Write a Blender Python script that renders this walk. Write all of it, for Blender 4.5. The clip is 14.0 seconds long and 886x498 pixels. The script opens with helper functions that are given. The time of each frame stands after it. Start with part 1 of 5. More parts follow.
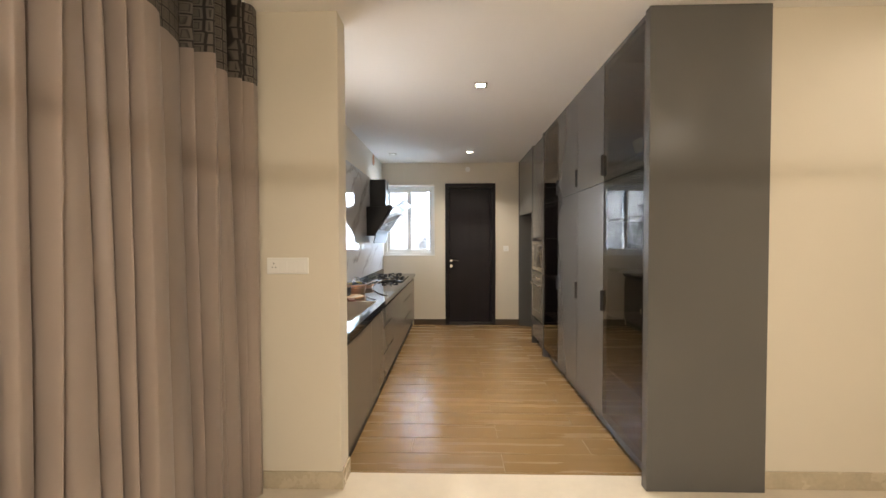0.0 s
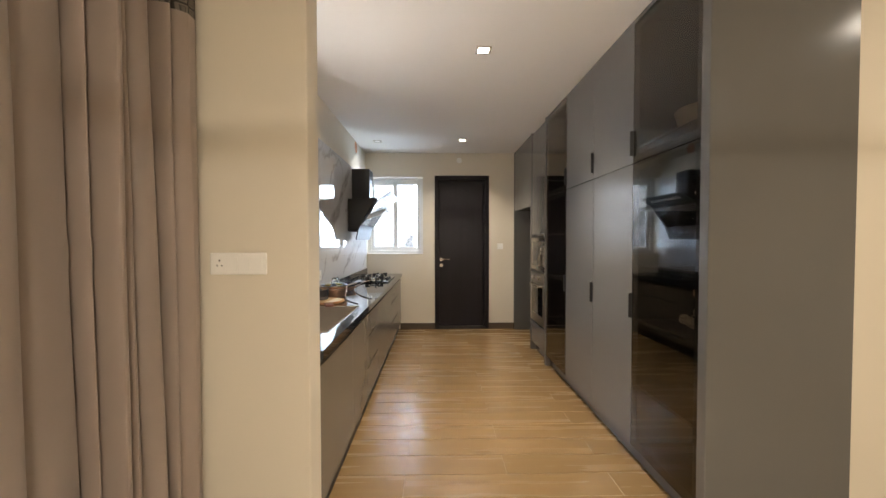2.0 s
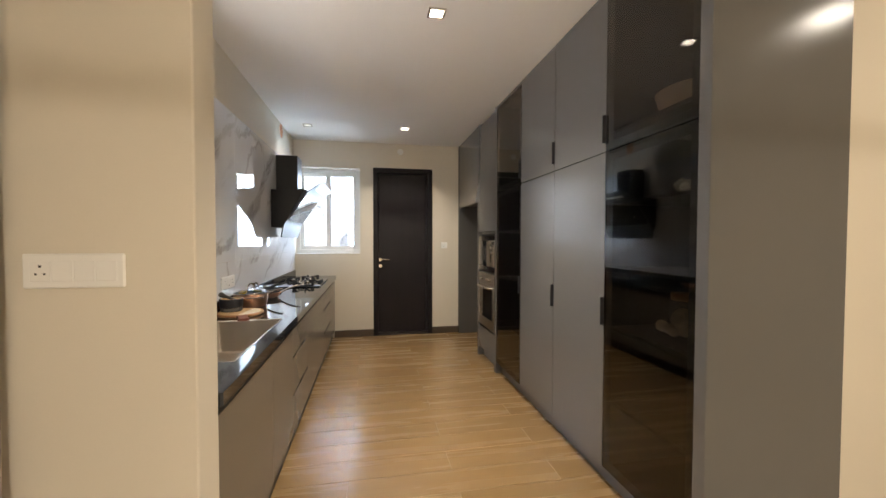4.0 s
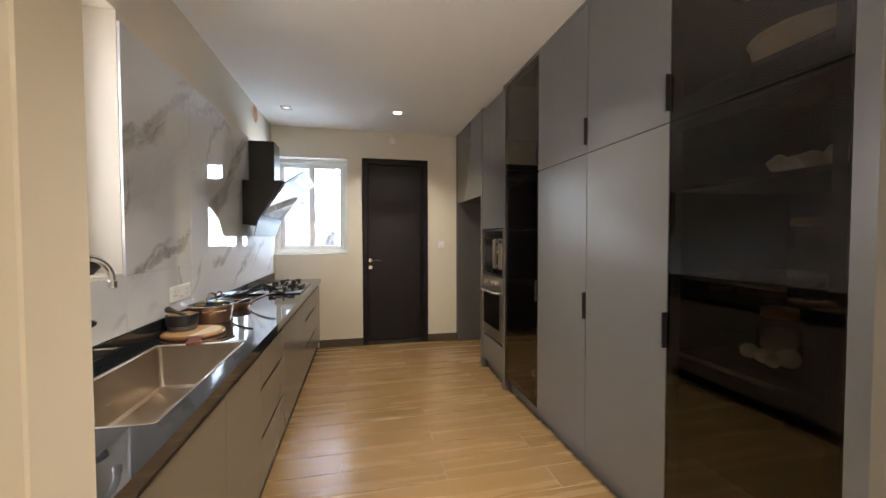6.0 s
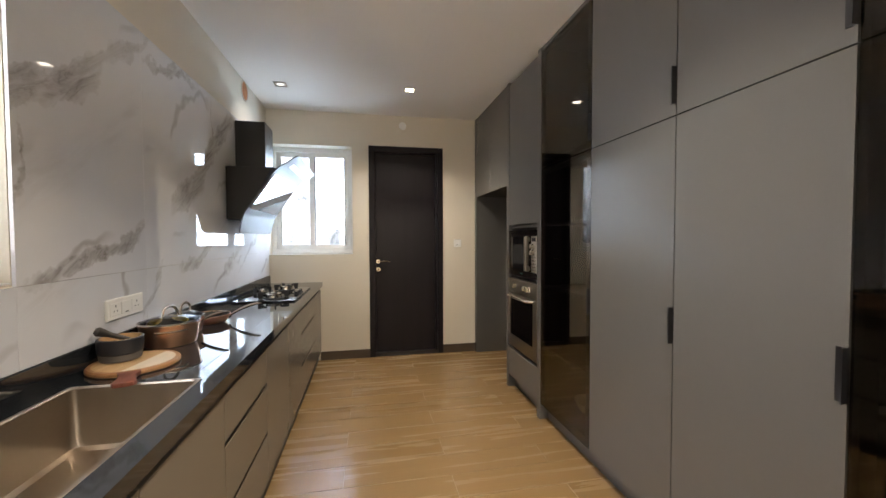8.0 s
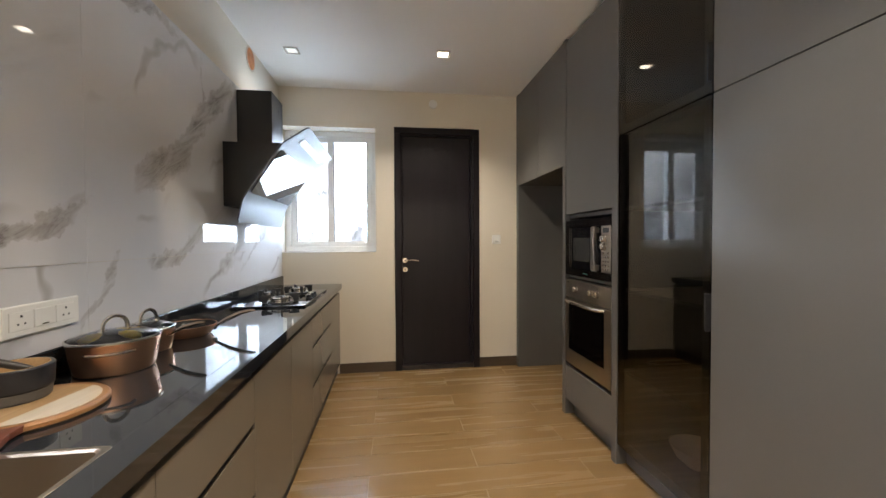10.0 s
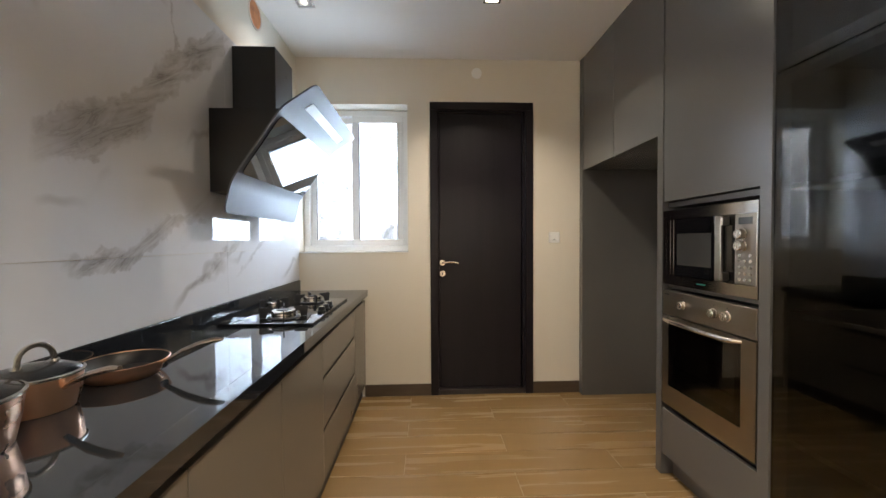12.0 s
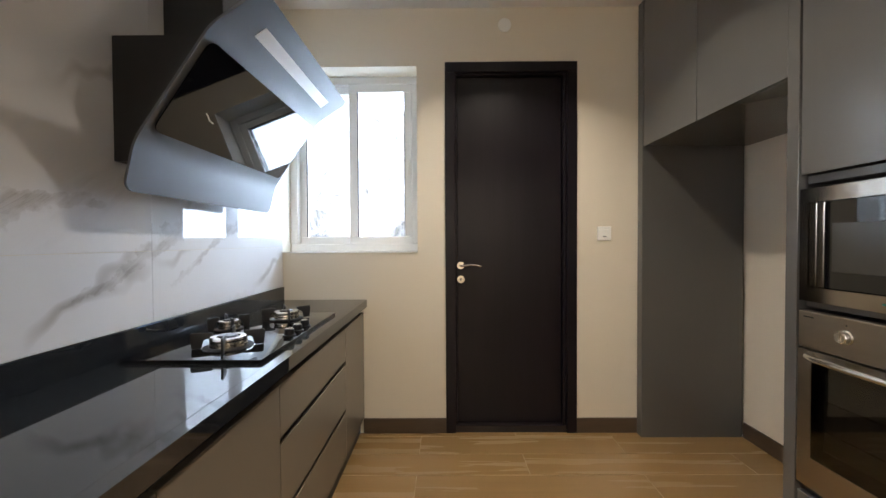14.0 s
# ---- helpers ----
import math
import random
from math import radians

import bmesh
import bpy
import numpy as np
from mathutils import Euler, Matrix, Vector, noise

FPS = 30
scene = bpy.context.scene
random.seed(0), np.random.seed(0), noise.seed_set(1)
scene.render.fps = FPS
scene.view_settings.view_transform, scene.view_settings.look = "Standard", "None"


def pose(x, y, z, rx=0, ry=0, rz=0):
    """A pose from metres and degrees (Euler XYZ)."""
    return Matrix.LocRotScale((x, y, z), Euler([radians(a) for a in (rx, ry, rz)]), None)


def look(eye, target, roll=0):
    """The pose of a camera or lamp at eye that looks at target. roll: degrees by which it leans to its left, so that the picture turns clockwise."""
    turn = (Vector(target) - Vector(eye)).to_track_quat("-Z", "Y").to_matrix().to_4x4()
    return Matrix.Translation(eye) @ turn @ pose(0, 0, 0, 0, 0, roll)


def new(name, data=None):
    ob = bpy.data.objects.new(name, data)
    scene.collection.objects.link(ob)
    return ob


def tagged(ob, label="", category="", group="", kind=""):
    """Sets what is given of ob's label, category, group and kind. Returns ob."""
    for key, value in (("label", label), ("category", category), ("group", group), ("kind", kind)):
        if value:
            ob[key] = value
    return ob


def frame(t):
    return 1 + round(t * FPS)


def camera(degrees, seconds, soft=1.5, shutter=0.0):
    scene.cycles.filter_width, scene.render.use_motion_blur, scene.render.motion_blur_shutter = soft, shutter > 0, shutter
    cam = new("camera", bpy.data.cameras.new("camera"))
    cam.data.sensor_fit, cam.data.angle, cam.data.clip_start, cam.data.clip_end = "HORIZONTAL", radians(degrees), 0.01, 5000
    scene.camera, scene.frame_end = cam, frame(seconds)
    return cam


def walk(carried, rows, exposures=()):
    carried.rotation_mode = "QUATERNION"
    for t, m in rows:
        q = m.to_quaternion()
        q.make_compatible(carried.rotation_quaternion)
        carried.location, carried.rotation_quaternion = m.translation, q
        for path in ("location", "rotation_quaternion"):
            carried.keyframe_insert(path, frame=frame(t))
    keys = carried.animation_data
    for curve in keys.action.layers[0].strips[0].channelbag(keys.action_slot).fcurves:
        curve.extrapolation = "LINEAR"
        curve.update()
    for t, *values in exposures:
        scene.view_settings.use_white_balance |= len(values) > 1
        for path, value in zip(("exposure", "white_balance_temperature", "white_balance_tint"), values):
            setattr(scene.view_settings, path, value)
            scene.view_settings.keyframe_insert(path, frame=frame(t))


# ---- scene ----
cam = camera(99.0, 14.0)
PATH = [
    (0, (0.054, -0.081, 1.429), (0.004, 1.918, 1.381), -0.2),
    (0.5, (0.022, 0.108, 1.421), (-0.025, 2.107, 1.372), 0.0),
    (1, (-0.007, 0.241, 1.415), (-0.045, 2.24, 1.364), -0.0),
    (1.5, (-0.021, 0.334, 1.406), (-0.043, 2.333, 1.353), -0.1),
    (2, (-0.041, 0.422, 1.385), (-0.006, 2.421, 1.336), -0.1),
    (2.5, (-0.061, 0.502, 1.388), (0.05, 2.498, 1.338), -0.1),
    (3, (-0.069, 0.602, 1.388), (0.125, 2.592, 1.333), -0.0),
    (3.5, (-0.087, 0.723, 1.374), (0.201, 2.701, 1.321), -0.0),
    (4, (-0.091, 0.851, 1.373), (0.28, 2.815, 1.32), 0.1),
    (6.5, (-0.101, 1.52, 1.369), (0.33, 3.472, 1.308), -0.1),
    (7, (-0.093, 1.674, 1.353), (0.339, 3.625, 1.292), -0.1),
    (7.5, (-0.086, 1.82, 1.352), (0.334, 3.774, 1.291), -0.1),
    (8, (-0.081, 1.956, 1.35), (0.308, 3.917, 1.288), -0.2),
    (10.5, (-0.092, 2.714, 1.261), (0.136, 4.701, 1.22), -0.3),
    (11, (-0.087, 2.867, 1.259), (0.097, 4.858, 1.22), -0.3),
    (11.5, (-0.088, 3.032, 1.258), (0.047, 5.027, 1.217), -0.3),
    (12, (-0.093, 3.206, 1.255), (-0.009, 5.203, 1.213), -0.3),
    (12.5, (-0.087, 3.363, 1.257), (-0.048, 5.362, 1.213), -0.2),
    (13, (-0.085, 3.526, 1.244), (-0.066, 5.525, 1.202), -0.3),
    (13.5, (-0.074, 3.694, 1.233), (-0.072, 5.694, 1.193), -0.3),
    (14, (-0.069, 3.843, 1.232), (-0.08, 5.843, 1.195), -0.3),
]
walk(cam, [(t, look(eye, target, roll)) for t, eye, target, roll in PATH])

# ---- light ----
world = bpy.data.worlds.new("world")
scene.world = world
world.use_nodes = True
SKY = world.node_tree.nodes.new("ShaderNodeTexSky")
SKY.sky_type, SKY.sun_disc = "NISHITA", False
SKY.sun_elevation, SKY.sun_rotation = radians(27), radians(124)
world.node_tree.nodes["Background"].inputs["Strength"].default_value = 0.13
world.node_tree.links.new(SKY.outputs[0], world.node_tree.nodes["Background"].inputs["Color"])
SUN = new("sun", bpy.data.lights.new("sun", "SUN"))
SUN.data.energy, SUN.data.angle, SUN.data.color = 1.9, radians(14), (1.0, 0.95, 0.88)
SUN.matrix_world = look((7.5, -5.0, 4.6), (0.0, 0.0, 0.0))
scene.view_settings.exposure = 3.63


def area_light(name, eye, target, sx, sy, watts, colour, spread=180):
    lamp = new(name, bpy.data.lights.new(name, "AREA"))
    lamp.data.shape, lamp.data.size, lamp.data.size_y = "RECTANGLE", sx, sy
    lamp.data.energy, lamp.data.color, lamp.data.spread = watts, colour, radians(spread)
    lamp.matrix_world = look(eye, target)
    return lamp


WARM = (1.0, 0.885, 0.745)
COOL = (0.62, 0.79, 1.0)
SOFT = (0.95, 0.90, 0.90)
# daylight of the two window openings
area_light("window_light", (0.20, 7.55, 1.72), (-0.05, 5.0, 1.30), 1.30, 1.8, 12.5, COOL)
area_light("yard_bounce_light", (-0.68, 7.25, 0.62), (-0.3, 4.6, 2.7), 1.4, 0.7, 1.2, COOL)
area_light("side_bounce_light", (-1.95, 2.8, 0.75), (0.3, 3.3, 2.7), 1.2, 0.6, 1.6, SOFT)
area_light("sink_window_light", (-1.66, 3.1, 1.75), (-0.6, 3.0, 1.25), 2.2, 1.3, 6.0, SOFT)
# recessed downlights
DOWNLIGHTS = [(0.293, 3.10), (0.31, 5.49), (-0.83, 5.57)]
# Unseen hall lights: first and last match panel glints, middle two are added fill.
UNSEEN_HALL_LIGHTS = [(2.6, 1.44), (0.35, -0.5), (0.6, -2.2), (2.75, -0.6)]
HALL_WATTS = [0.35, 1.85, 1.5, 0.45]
for i, (lx, ly) in enumerate(DOWNLIGHTS):
    area_light("downlight_lamp", (lx, ly, 2.703), (lx, ly, 0), 0.07, 0.07, (1.85, 1.5, 0.15)[i], WARM, (105, 118, 118)[i])
for (lx, ly), watts in zip(UNSEEN_HALL_LIGHTS, HALL_WATTS):
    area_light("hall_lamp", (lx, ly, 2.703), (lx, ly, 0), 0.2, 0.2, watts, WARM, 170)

# pendant bulb hanging in the hall inside a thin metal ring
PENDANT = (0.75, -1.25, 1.80)
BULB = new("pendant_bulb_lamp", bpy.data.lights.new("pendant_bulb_lamp", "POINT"))
BULB.data.energy, BULB.data.color, BULB.data.shadow_soft_size = 6.4, WARM, 0.004
BULB.location = PENDANT


# ---- materials ----
def material(name, colour, rough=0.5, metal=0.0):
    m = bpy.data.materials.new(name)
    m.use_nodes = True
    b = m.node_tree.nodes["Principled BSDF"]
    b.inputs["Base Color"].default_value = (*colour, 1)
    b.inputs["Roughness"].default_value, b.inputs["Metallic"].default_value = rough, metal
    return m


def nodes_of(m):
    return m.node_tree.nodes, m.node_tree.links, m.node_tree.nodes["Principled BSDF"]


def mapped(m, scale=(1, 1, 1), turn=(0, 0, 0), offset=0.0):
    n, l, _ = nodes_of(m)
    tc, mp = n.new("ShaderNodeTexCoord"), n.new("ShaderNodeMapping")
    mp.inputs["Scale"].default_value, mp.inputs["Rotation"].default_value = scale, turn
    if offset:
        info, mul = n.new("ShaderNodeObjectInfo"), n.new("ShaderNodeMath")
        mul.operation = "MULTIPLY"
        mul.inputs[1].default_value = offset
        l.new(info.outputs["Random"], mul.inputs[0])
        l.new(mul.outputs[0], mp.inputs["Location"])
    l.new(tc.outputs["Object"], mp.inputs["Vector"])
    return mp.outputs["Vector"]


def noise_tex(m, vec, scale, detail=4.0, rough=0.55, distort=0.0):
    n, l, _ = nodes_of(m)
    t = n.new("ShaderNodeTexNoise")
    t.inputs["Scale"].default_value, t.inputs["Detail"].default_value = scale, detail
    t.inputs["Roughness"].default_value, t.inputs["Distortion"].default_value = rough, distort
    l.new(vec, t.inputs["Vector"])
    return t.outputs["Fac"]


def ramp(m, fac, stops):
    n, l, _ = nodes_of(m)
    r = n.new("ShaderNodeValToRGB")
    while len(r.color_ramp.elements) < len(stops):
        r.color_ramp.elements.new(0.5)
    for e, (p, c) in zip(r.color_ramp.elements, stops):
        e.position = p
        e.color = (*c, 1) if hasattr(c, "__len__") else (c, c, c, 1)
    l.new(fac, r.inputs["Fac"])
    return r.outputs["Color"]


def mix(m, fac, a, b, mode="MIX"):
    n, l, _ = nodes_of(m)
    x = n.new("ShaderNodeMix")
    x.data_type, x.blend_type = "RGBA", mode
    for sock, v in ((x.inputs[0], fac), (x.inputs[6], a), (x.inputs[7], b)):
        if hasattr(v, "is_output"):
            l.new(v, sock)
        elif hasattr(v, "__len__"):
            sock.default_value = (*v, 1)
        else:
            sock.default_value = v
    return x.outputs[2]


def bump(m, fac, strength, distance=0.002):
    n, l, b = nodes_of(m)
    k = n.new("ShaderNodeBump")
    k.inputs["Strength"].default_value, k.inputs["Distance"].default_value = strength, distance
    l.new(fac, k.inputs["Height"])
    l.new(k.outputs["Normal"], b.inputs["Normal"])


def varied(name, colour, rough, metal=0.0, var=0.08, big=1.5, fine=120.0, bumped=0.06, rvar=0.06, stretch=(1, 1, 1)):
    """A surface with soft large variation and fine grain."""
    m = material(name, colour, rough, metal)
    n, l, b = nodes_of(m)
    v = mapped(m, stretch)
    a, f = noise_tex(m, v, big, 5), noise_tex(m, v, fine, 2)
    dark, light = [max(0, c * (1 - var)) for c in colour], [min(1, c * (1 + var)) for c in colour]
    l.new(mix(m, 0.25, ramp(m, a, [(0.3, dark), (0.7, light)]), ramp(m, f, [(0.3, dark), (0.7, light)])), b.inputs["Base Color"])
    l.new(ramp(m, a, [(0.25, max(0.01, rough - rvar)), (0.75, rough + rvar)]), b.inputs["Roughness"])
    if bumped:
        bump(m, f, bumped, 0.001)
    return m


PAINT = varied("cream_wall_paint", (0.72, 0.66, 0.55), 0.7, var=0.03, big=0.9, fine=160, bumped=0.12)
CEIL = varied("white_ceiling_paint", (0.82, 0.79, 0.74), 0.8, var=0.02, big=0.6, fine=200, bumped=0.08)
GREY = varied("grey_satin_lacquer", (0.112, 0.109, 0.104), 0.20, var=0.02, big=2.5, fine=500, bumped=0.008, rvar=0.025)
GREY.node_tree.nodes["Principled BSDF"].inputs["IOR"].default_value = 1.62
TAUPE = varied("taupe_satin_lacquer", (0.17, 0.15, 0.125), 0.25, var=0.02, big=2.0, fine=500, bumped=0.008, rvar=0.025)
DARKCORE = varied("dark_cabinet_inside", (0.013, 0.011, 0.0095), 0.45, var=0.1)
GAP = material("black_shadow_profile", (0.008, 0.008, 0.009), 0.5)
BLACK = varied("black_metal", (0.012, 0.012, 0.014), 0.35, var=0.1, fine=300)
WENGE = material("dark_wenge_wood", (0.016, 0.011, 0.013), 0.38)
WHITE = varied("white_window_plastic", (0.82, 0.82, 0.80), 0.35, var=0.02)
SWITCH = material("white_switch_plastic", (0.86, 0.85, 0.81), 0.3)
STEEL = varied("brushed_steel", (0.36, 0.32, 0.27), 0.31, 1.0, var=0.03, big=3, fine=90, bumped=0.01, rvar=0.015, stretch=(1, 1, 14))
POLISHED = varied("polished_steel", (0.30, 0.275, 0.245), 0.13, 1.0, var=0.04, big=3, fine=60, bumped=0, rvar=0.02)
CHROME = material("chrome", (0.75, 0.75, 0.76), 0.08, 1.0)
NICKEL = material("satin_nickel", (0.62, 0.59, 0.54), 0.25, 1.0)
IRON = varied("cast_iron", (0.02, 0.02, 0.022), 0.5, var=0.2, fine=250, bumped=0.2)
HOODSTEEL = varied("grey_coated_steel", (0.095, 0.101, 0.115), 0.42, 0.2, var=0.02, fine=300, bumped=0, rvar=0.01)
RUBBER = material("dark_plastic", (0.02, 0.02, 0.02), 0.45)
SKIRT = varied("brown_skirting", (0.075, 0.052, 0.035), 0.35, var=0.2, big=4, fine=60, stretch=(1, 1, 8))
STONEB = varied("beige_marble_skirting", (0.52, 0.45, 0.33), 0.25, var=0.15, big=5, fine=50)


def grained(name, dark, light, rough, along=0, random_shift=0.0, coat=0.0):
    """Wood with long fibres along one axis."""
    m = material(name, light, rough)
    n, l, b = nodes_of(m)
    s = [14.0, 14.0, 14.0]
    s[along] = 0.9
    v = mapped(m, s, offset=random_shift)
    a = noise_tex(m, v, 1.0, 4, 0.5, 0.2)
    s2 = [90.0, 90.0, 90.0]
    s2[along] = 3.0
    f = noise_tex(m, mapped(m, s2, offset=random_shift), 1.0, 3)
    col = mix(m, 0.35, ramp(m, a, [(0.32, dark), (0.68, light)]), ramp(m, f, [(0.35, dark), (0.65, light)]))
    if random_shift:
        info = n.new("ShaderNodeObjectInfo")
        col = mix(m, 1.0, col, ramp(m, info.outputs["Random"], [(0.0, (0.90, 0.90, 0.89)), (1.0, (1.0, 1.0, 1.0))]), "MULTIPLY")
    l.new(col, b.inputs["Base Color"])
    l.new(ramp(m, a, [(0.3, rough - 0.012), (0.7, rough + 0.012)]), b.inputs["Roughness"])
    b.inputs["Coat Weight"].default_value = coat
    b.inputs["Coat Roughness"].default_value = 0.19
    bump(m, f, 0.02, 0.001)
    return m


FLOORWOOD = grained("wood_look_tile", (0.250, 0.155, 0.064), (0.288, 0.181, 0.079), 0.27, 0, 7.0, 0.3)
DOORWOOD = grained("dark_wenge_veneer", (0.005, 0.0035, 0.006), (0.009, 0.0065, 0.010), 0.34, 2)
DOORWOOD.node_tree.nodes["Principled BSDF"].inputs["Specular IOR Level"].default_value = 0.25
BOARDWOOD = grained("pale_acacia", (0.42, 0.26, 0.12), (0.62, 0.43, 0.23), 0.5, 1)
REDWOOD = grained("red_brown_wood", (0.12, 0.035, 0.02), (0.22, 0.07, 0.04), 0.45, 1)
GROUT = material("floor_grout", (0.40, 0.31, 0.20), 0.8)


def granite():
    m = material("black_granite", (0.012, 0.012, 0.014), 0.07)
    n, l, b = nodes_of(m)
    v = mapped(m)
    f = noise_tex(m, v, 420, 2, 0.7)
    l.new(ramp(m, f, [(0.50, (0.014, 0.016, 0.019)), (0.60, (0.024, 0.027, 0.032)), (0.74, (0.07, 0.075, 0.08))]), b.inputs["Base Color"])
    l.new(ramp(m, noise_tex(m, v, 3, 4), [(0.3, 0.022), (0.7, 0.045)]), b.inputs["Roughness"])
    return m


VEINS = [(3.25, 1.72, 3.75, 2.06, 0.10, 0.8), (3.72, 2.02, 4.05, 2.32, 0.06, 0.5), (4.02, 2.19, 4.55, 2.30, 0.045, 0.7),
         (3.36, 1.21, 4.0, 1.41, 0.055, 0.95), (4.25, 1.48, 4.72, 1.84, 0.12, 0.7), (4.55, 1.72, 5.22, 2.30, 0.13, 0.9),
         (4.30, 1.19, 4.72, 1.28, 0.075, 1.0), (4.62, 1.25, 4.98, 1.37, 0.05, 0.7), (3.95, 0.98, 4.15, 1.22, 0.035, 0.6),
         (3.31, 1.38, 3.38, 1.72, 0.022, 0.7), (4.90, 1.05, 5.5, 1.35, 0.04, 0.5), (5.3, 1.10, 5.9, 1.42, 0.035, 0.5), (4.80, 1.9, 4.83, 2.3, 0.016, 0.5)]


def marble(name, base, vein, rough, shift):
    """White marble with long slanting smoky veins made of fine strands."""
    m = material(name, base, rough)
    n, l, b = nodes_of(m)
    v = mapped(m, (1, 1, 1), (radians(-36), 0, 0), shift)
    st = n.new("ShaderNodeMapping")
    st.inputs["Scale"].default_value = (1, 1.6, 9.0)
    l.new(v, st.inputs["Vector"])

    def bands(scale, distort, detail_scale):
        w = n.new("ShaderNodeTexWave")
        w.wave_type, w.bands_direction, w.wave_profile = "BANDS", "Z", "SIN"
        w.inputs["Scale"].default_value, w.inputs["Distortion"].default_value = scale, distort
        w.inputs["Detail"].default_value, w.inputs["Detail Scale"].default_value, w.inputs["Detail Roughness"].default_value = 4.0, detail_scale, 0.6
        l.new(v, w.inputs["Vector"])
        return w.outputs["Fac"]

    main = ramp(m, bands(0.33, 4.2, 1.1), [(0.80, 0.0), (0.93, 0.35), (0.985, 0.85), (1.0, 1.0)])
    gate = ramp(m, noise_tex(m, v, 1.1, 3), [(0.44, 0.0), (0.58, 1.0)])
    strand = ramp(m, noise_tex(m, st.outputs["Vector"], 3.2, 6, 0.65, 0.6), [(0.38, 0.05), (0.56, 0.55), (0.68, 1.0)])
    thin = mix(m, 1.0, ramp(m, bands(0.62, 6.0, 1.6), [(0.965, 0.0), (0.99, 0.32), (1.0, 0.5)]), ramp(m, noise_tex(m, v, 1.7, 2), [(0.48, 0.0), (0.6, 1.0)]), "MULTIPLY")
    cloud = ramp(m, noise_tex(m, v, 1.6, 5), [(0.3, 0.0), (0.8, 0.12)])
    smoky = mix(m, 0.25, (0, 0, 0), mix(m, 1.0, mix(m, 1.0, main, gate, "MULTIPLY"), strand, "MULTIPLY"))
    # the boldest veins: each runs from one point of the wall to another with its own width
    where, warp = n.new("ShaderNodeNewGeometry"), n.new("ShaderNodeTexNoise")
    warp.inputs["Scale"].default_value, warp.inputs["Detail"].default_value, warp.inputs["Roughness"].default_value = 3.2, 6.0, 0.62
    l.new(where.outputs["Position"], warp.inputs["Vector"])
    shake, moved = n.new("ShaderNodeVectorMath"), n.new("ShaderNodeVectorMath")
    shake.operation, moved.operation = "MULTIPLY_ADD", "ADD"
    shake.inputs[1].default_value, shake.inputs[2].default_value = (0, 0.30, 0.30), (0, -0.15, -0.15)
    l.new(warp.outputs["Color"], shake.inputs[0])
    l.new(where.outputs["Position"], moved.inputs[0])
    l.new(shake.outputs[0], moved.inputs[1])
    bold = None
    for y0, z0, y1, z1, wide, power in VEINS:
        mp, sph = n.new("ShaderNodeMapping"), n.new("ShaderNodeTexGradient")
        mp.vector_type, sph.gradient_type = "TEXTURE", "SPHERICAL"
        mp.inputs["Location"].default_value = (-1.1, (y0 + y1) / 2, (z0 + z1) / 2)
        mp.inputs["Rotation"].default_value = (math.atan2(z1 - z0, y1 - y0), 0, 0)
        mp.inputs["Scale"].default_value = (50.0, math.hypot(y1 - y0, z1 - z0) * 0.62, wide * 0.72)
        l.new(moved.outputs[0], mp.inputs["Vector"])
        l.new(mp.outputs[0], sph.inputs["Vector"])
        one = ramp(m, sph.outputs["Fac"], [(0.10, 0.0), (0.22, 0.5 * power), (0.45, 0.75 * power), (0.6, power)])
        bold = one if bold is None else mix(m, 1.0, bold, one, "LIGHTEN")
    grain = ramp(m, noise_tex(m, st.outputs["Vector"], 1.9, 8, 0.62, 1.3), [(0.36, 0.22), (0.47, 0.55), (0.54, 0.75), (0.56, 1.0), (0.59, 0.62), (0.70, 0.8)])
    smoky = mix(m, 1.0, smoky, mix(m, 1.0, bold, grain, "MULTIPLY"), "ADD")
    amount = mix(m, 1.0, smoky, mix(m, 1.0, thin, cloud, "ADD"), "ADD")
    tone = ramp(m, noise_tex(m, v, 5, 4), [(0.35, vein), (0.7, [0.7 * p + 0.3 * q for p, q in zip(vein, base)])])
    l.new(mix(m, amount, base, tone), b.inputs["Base Color"])
    return m


GRANITE = granite()
GRANITE.node_tree.nodes["Principled BSDF"].inputs["IOR"].default_value = 1.75
MARBLE = marble("white_marble_slab", (0.73, 0.742, 0.775), (0.22, 0.195, 0.185), 0.018, 9.0)
MARBLE.node_tree.nodes["Principled BSDF"].inputs["IOR"].default_value = 1.68
HALLSTONE = varied("cream_marble_floor", (0.70, 0.62, 0.50), 0.12, var=0.07, big=4, fine=30, bumped=0)


def glass(name, colour, rough=0.0):
    m = material(name, colour, rough)
    m.node_tree.nodes["Principled BSDF"].inputs["Transmission Weight"].default_value = 1.0
    return m


PANE = glass("clear_window_glass", (0.97, 0.98, 0.98))
SMOKED = glass("smoked_brown_glass", (0.38, 0.325, 0.27))
SMOKED.node_tree.nodes["Principled BSDF"].inputs["IOR"].default_value = 1.48
LIDGLASS = glass("clear_lid_glass", (0.95, 0.96, 0.95))
BLACKGLASS = material("black_glass", (0.006, 0.006, 0.007), 0.03)


def emitter(name, colour, strength):
    m = material(name, (0.8, 0.8, 0.8), 0.5)
    b = m.node_tree.nodes["Principled BSDF"]
    b.inputs["Emission Color"].default_value = (*colour, 1)
    b.inputs["Emission Strength"].default_value = strength
    return m


LAMPGLOW = emitter("lit_lamp_face", (1.0, 0.90, 0.72), 1.0)
DIMGLOW = emitter("dim_lamp_face", (1.0, 0.88, 0.66), 0.2)


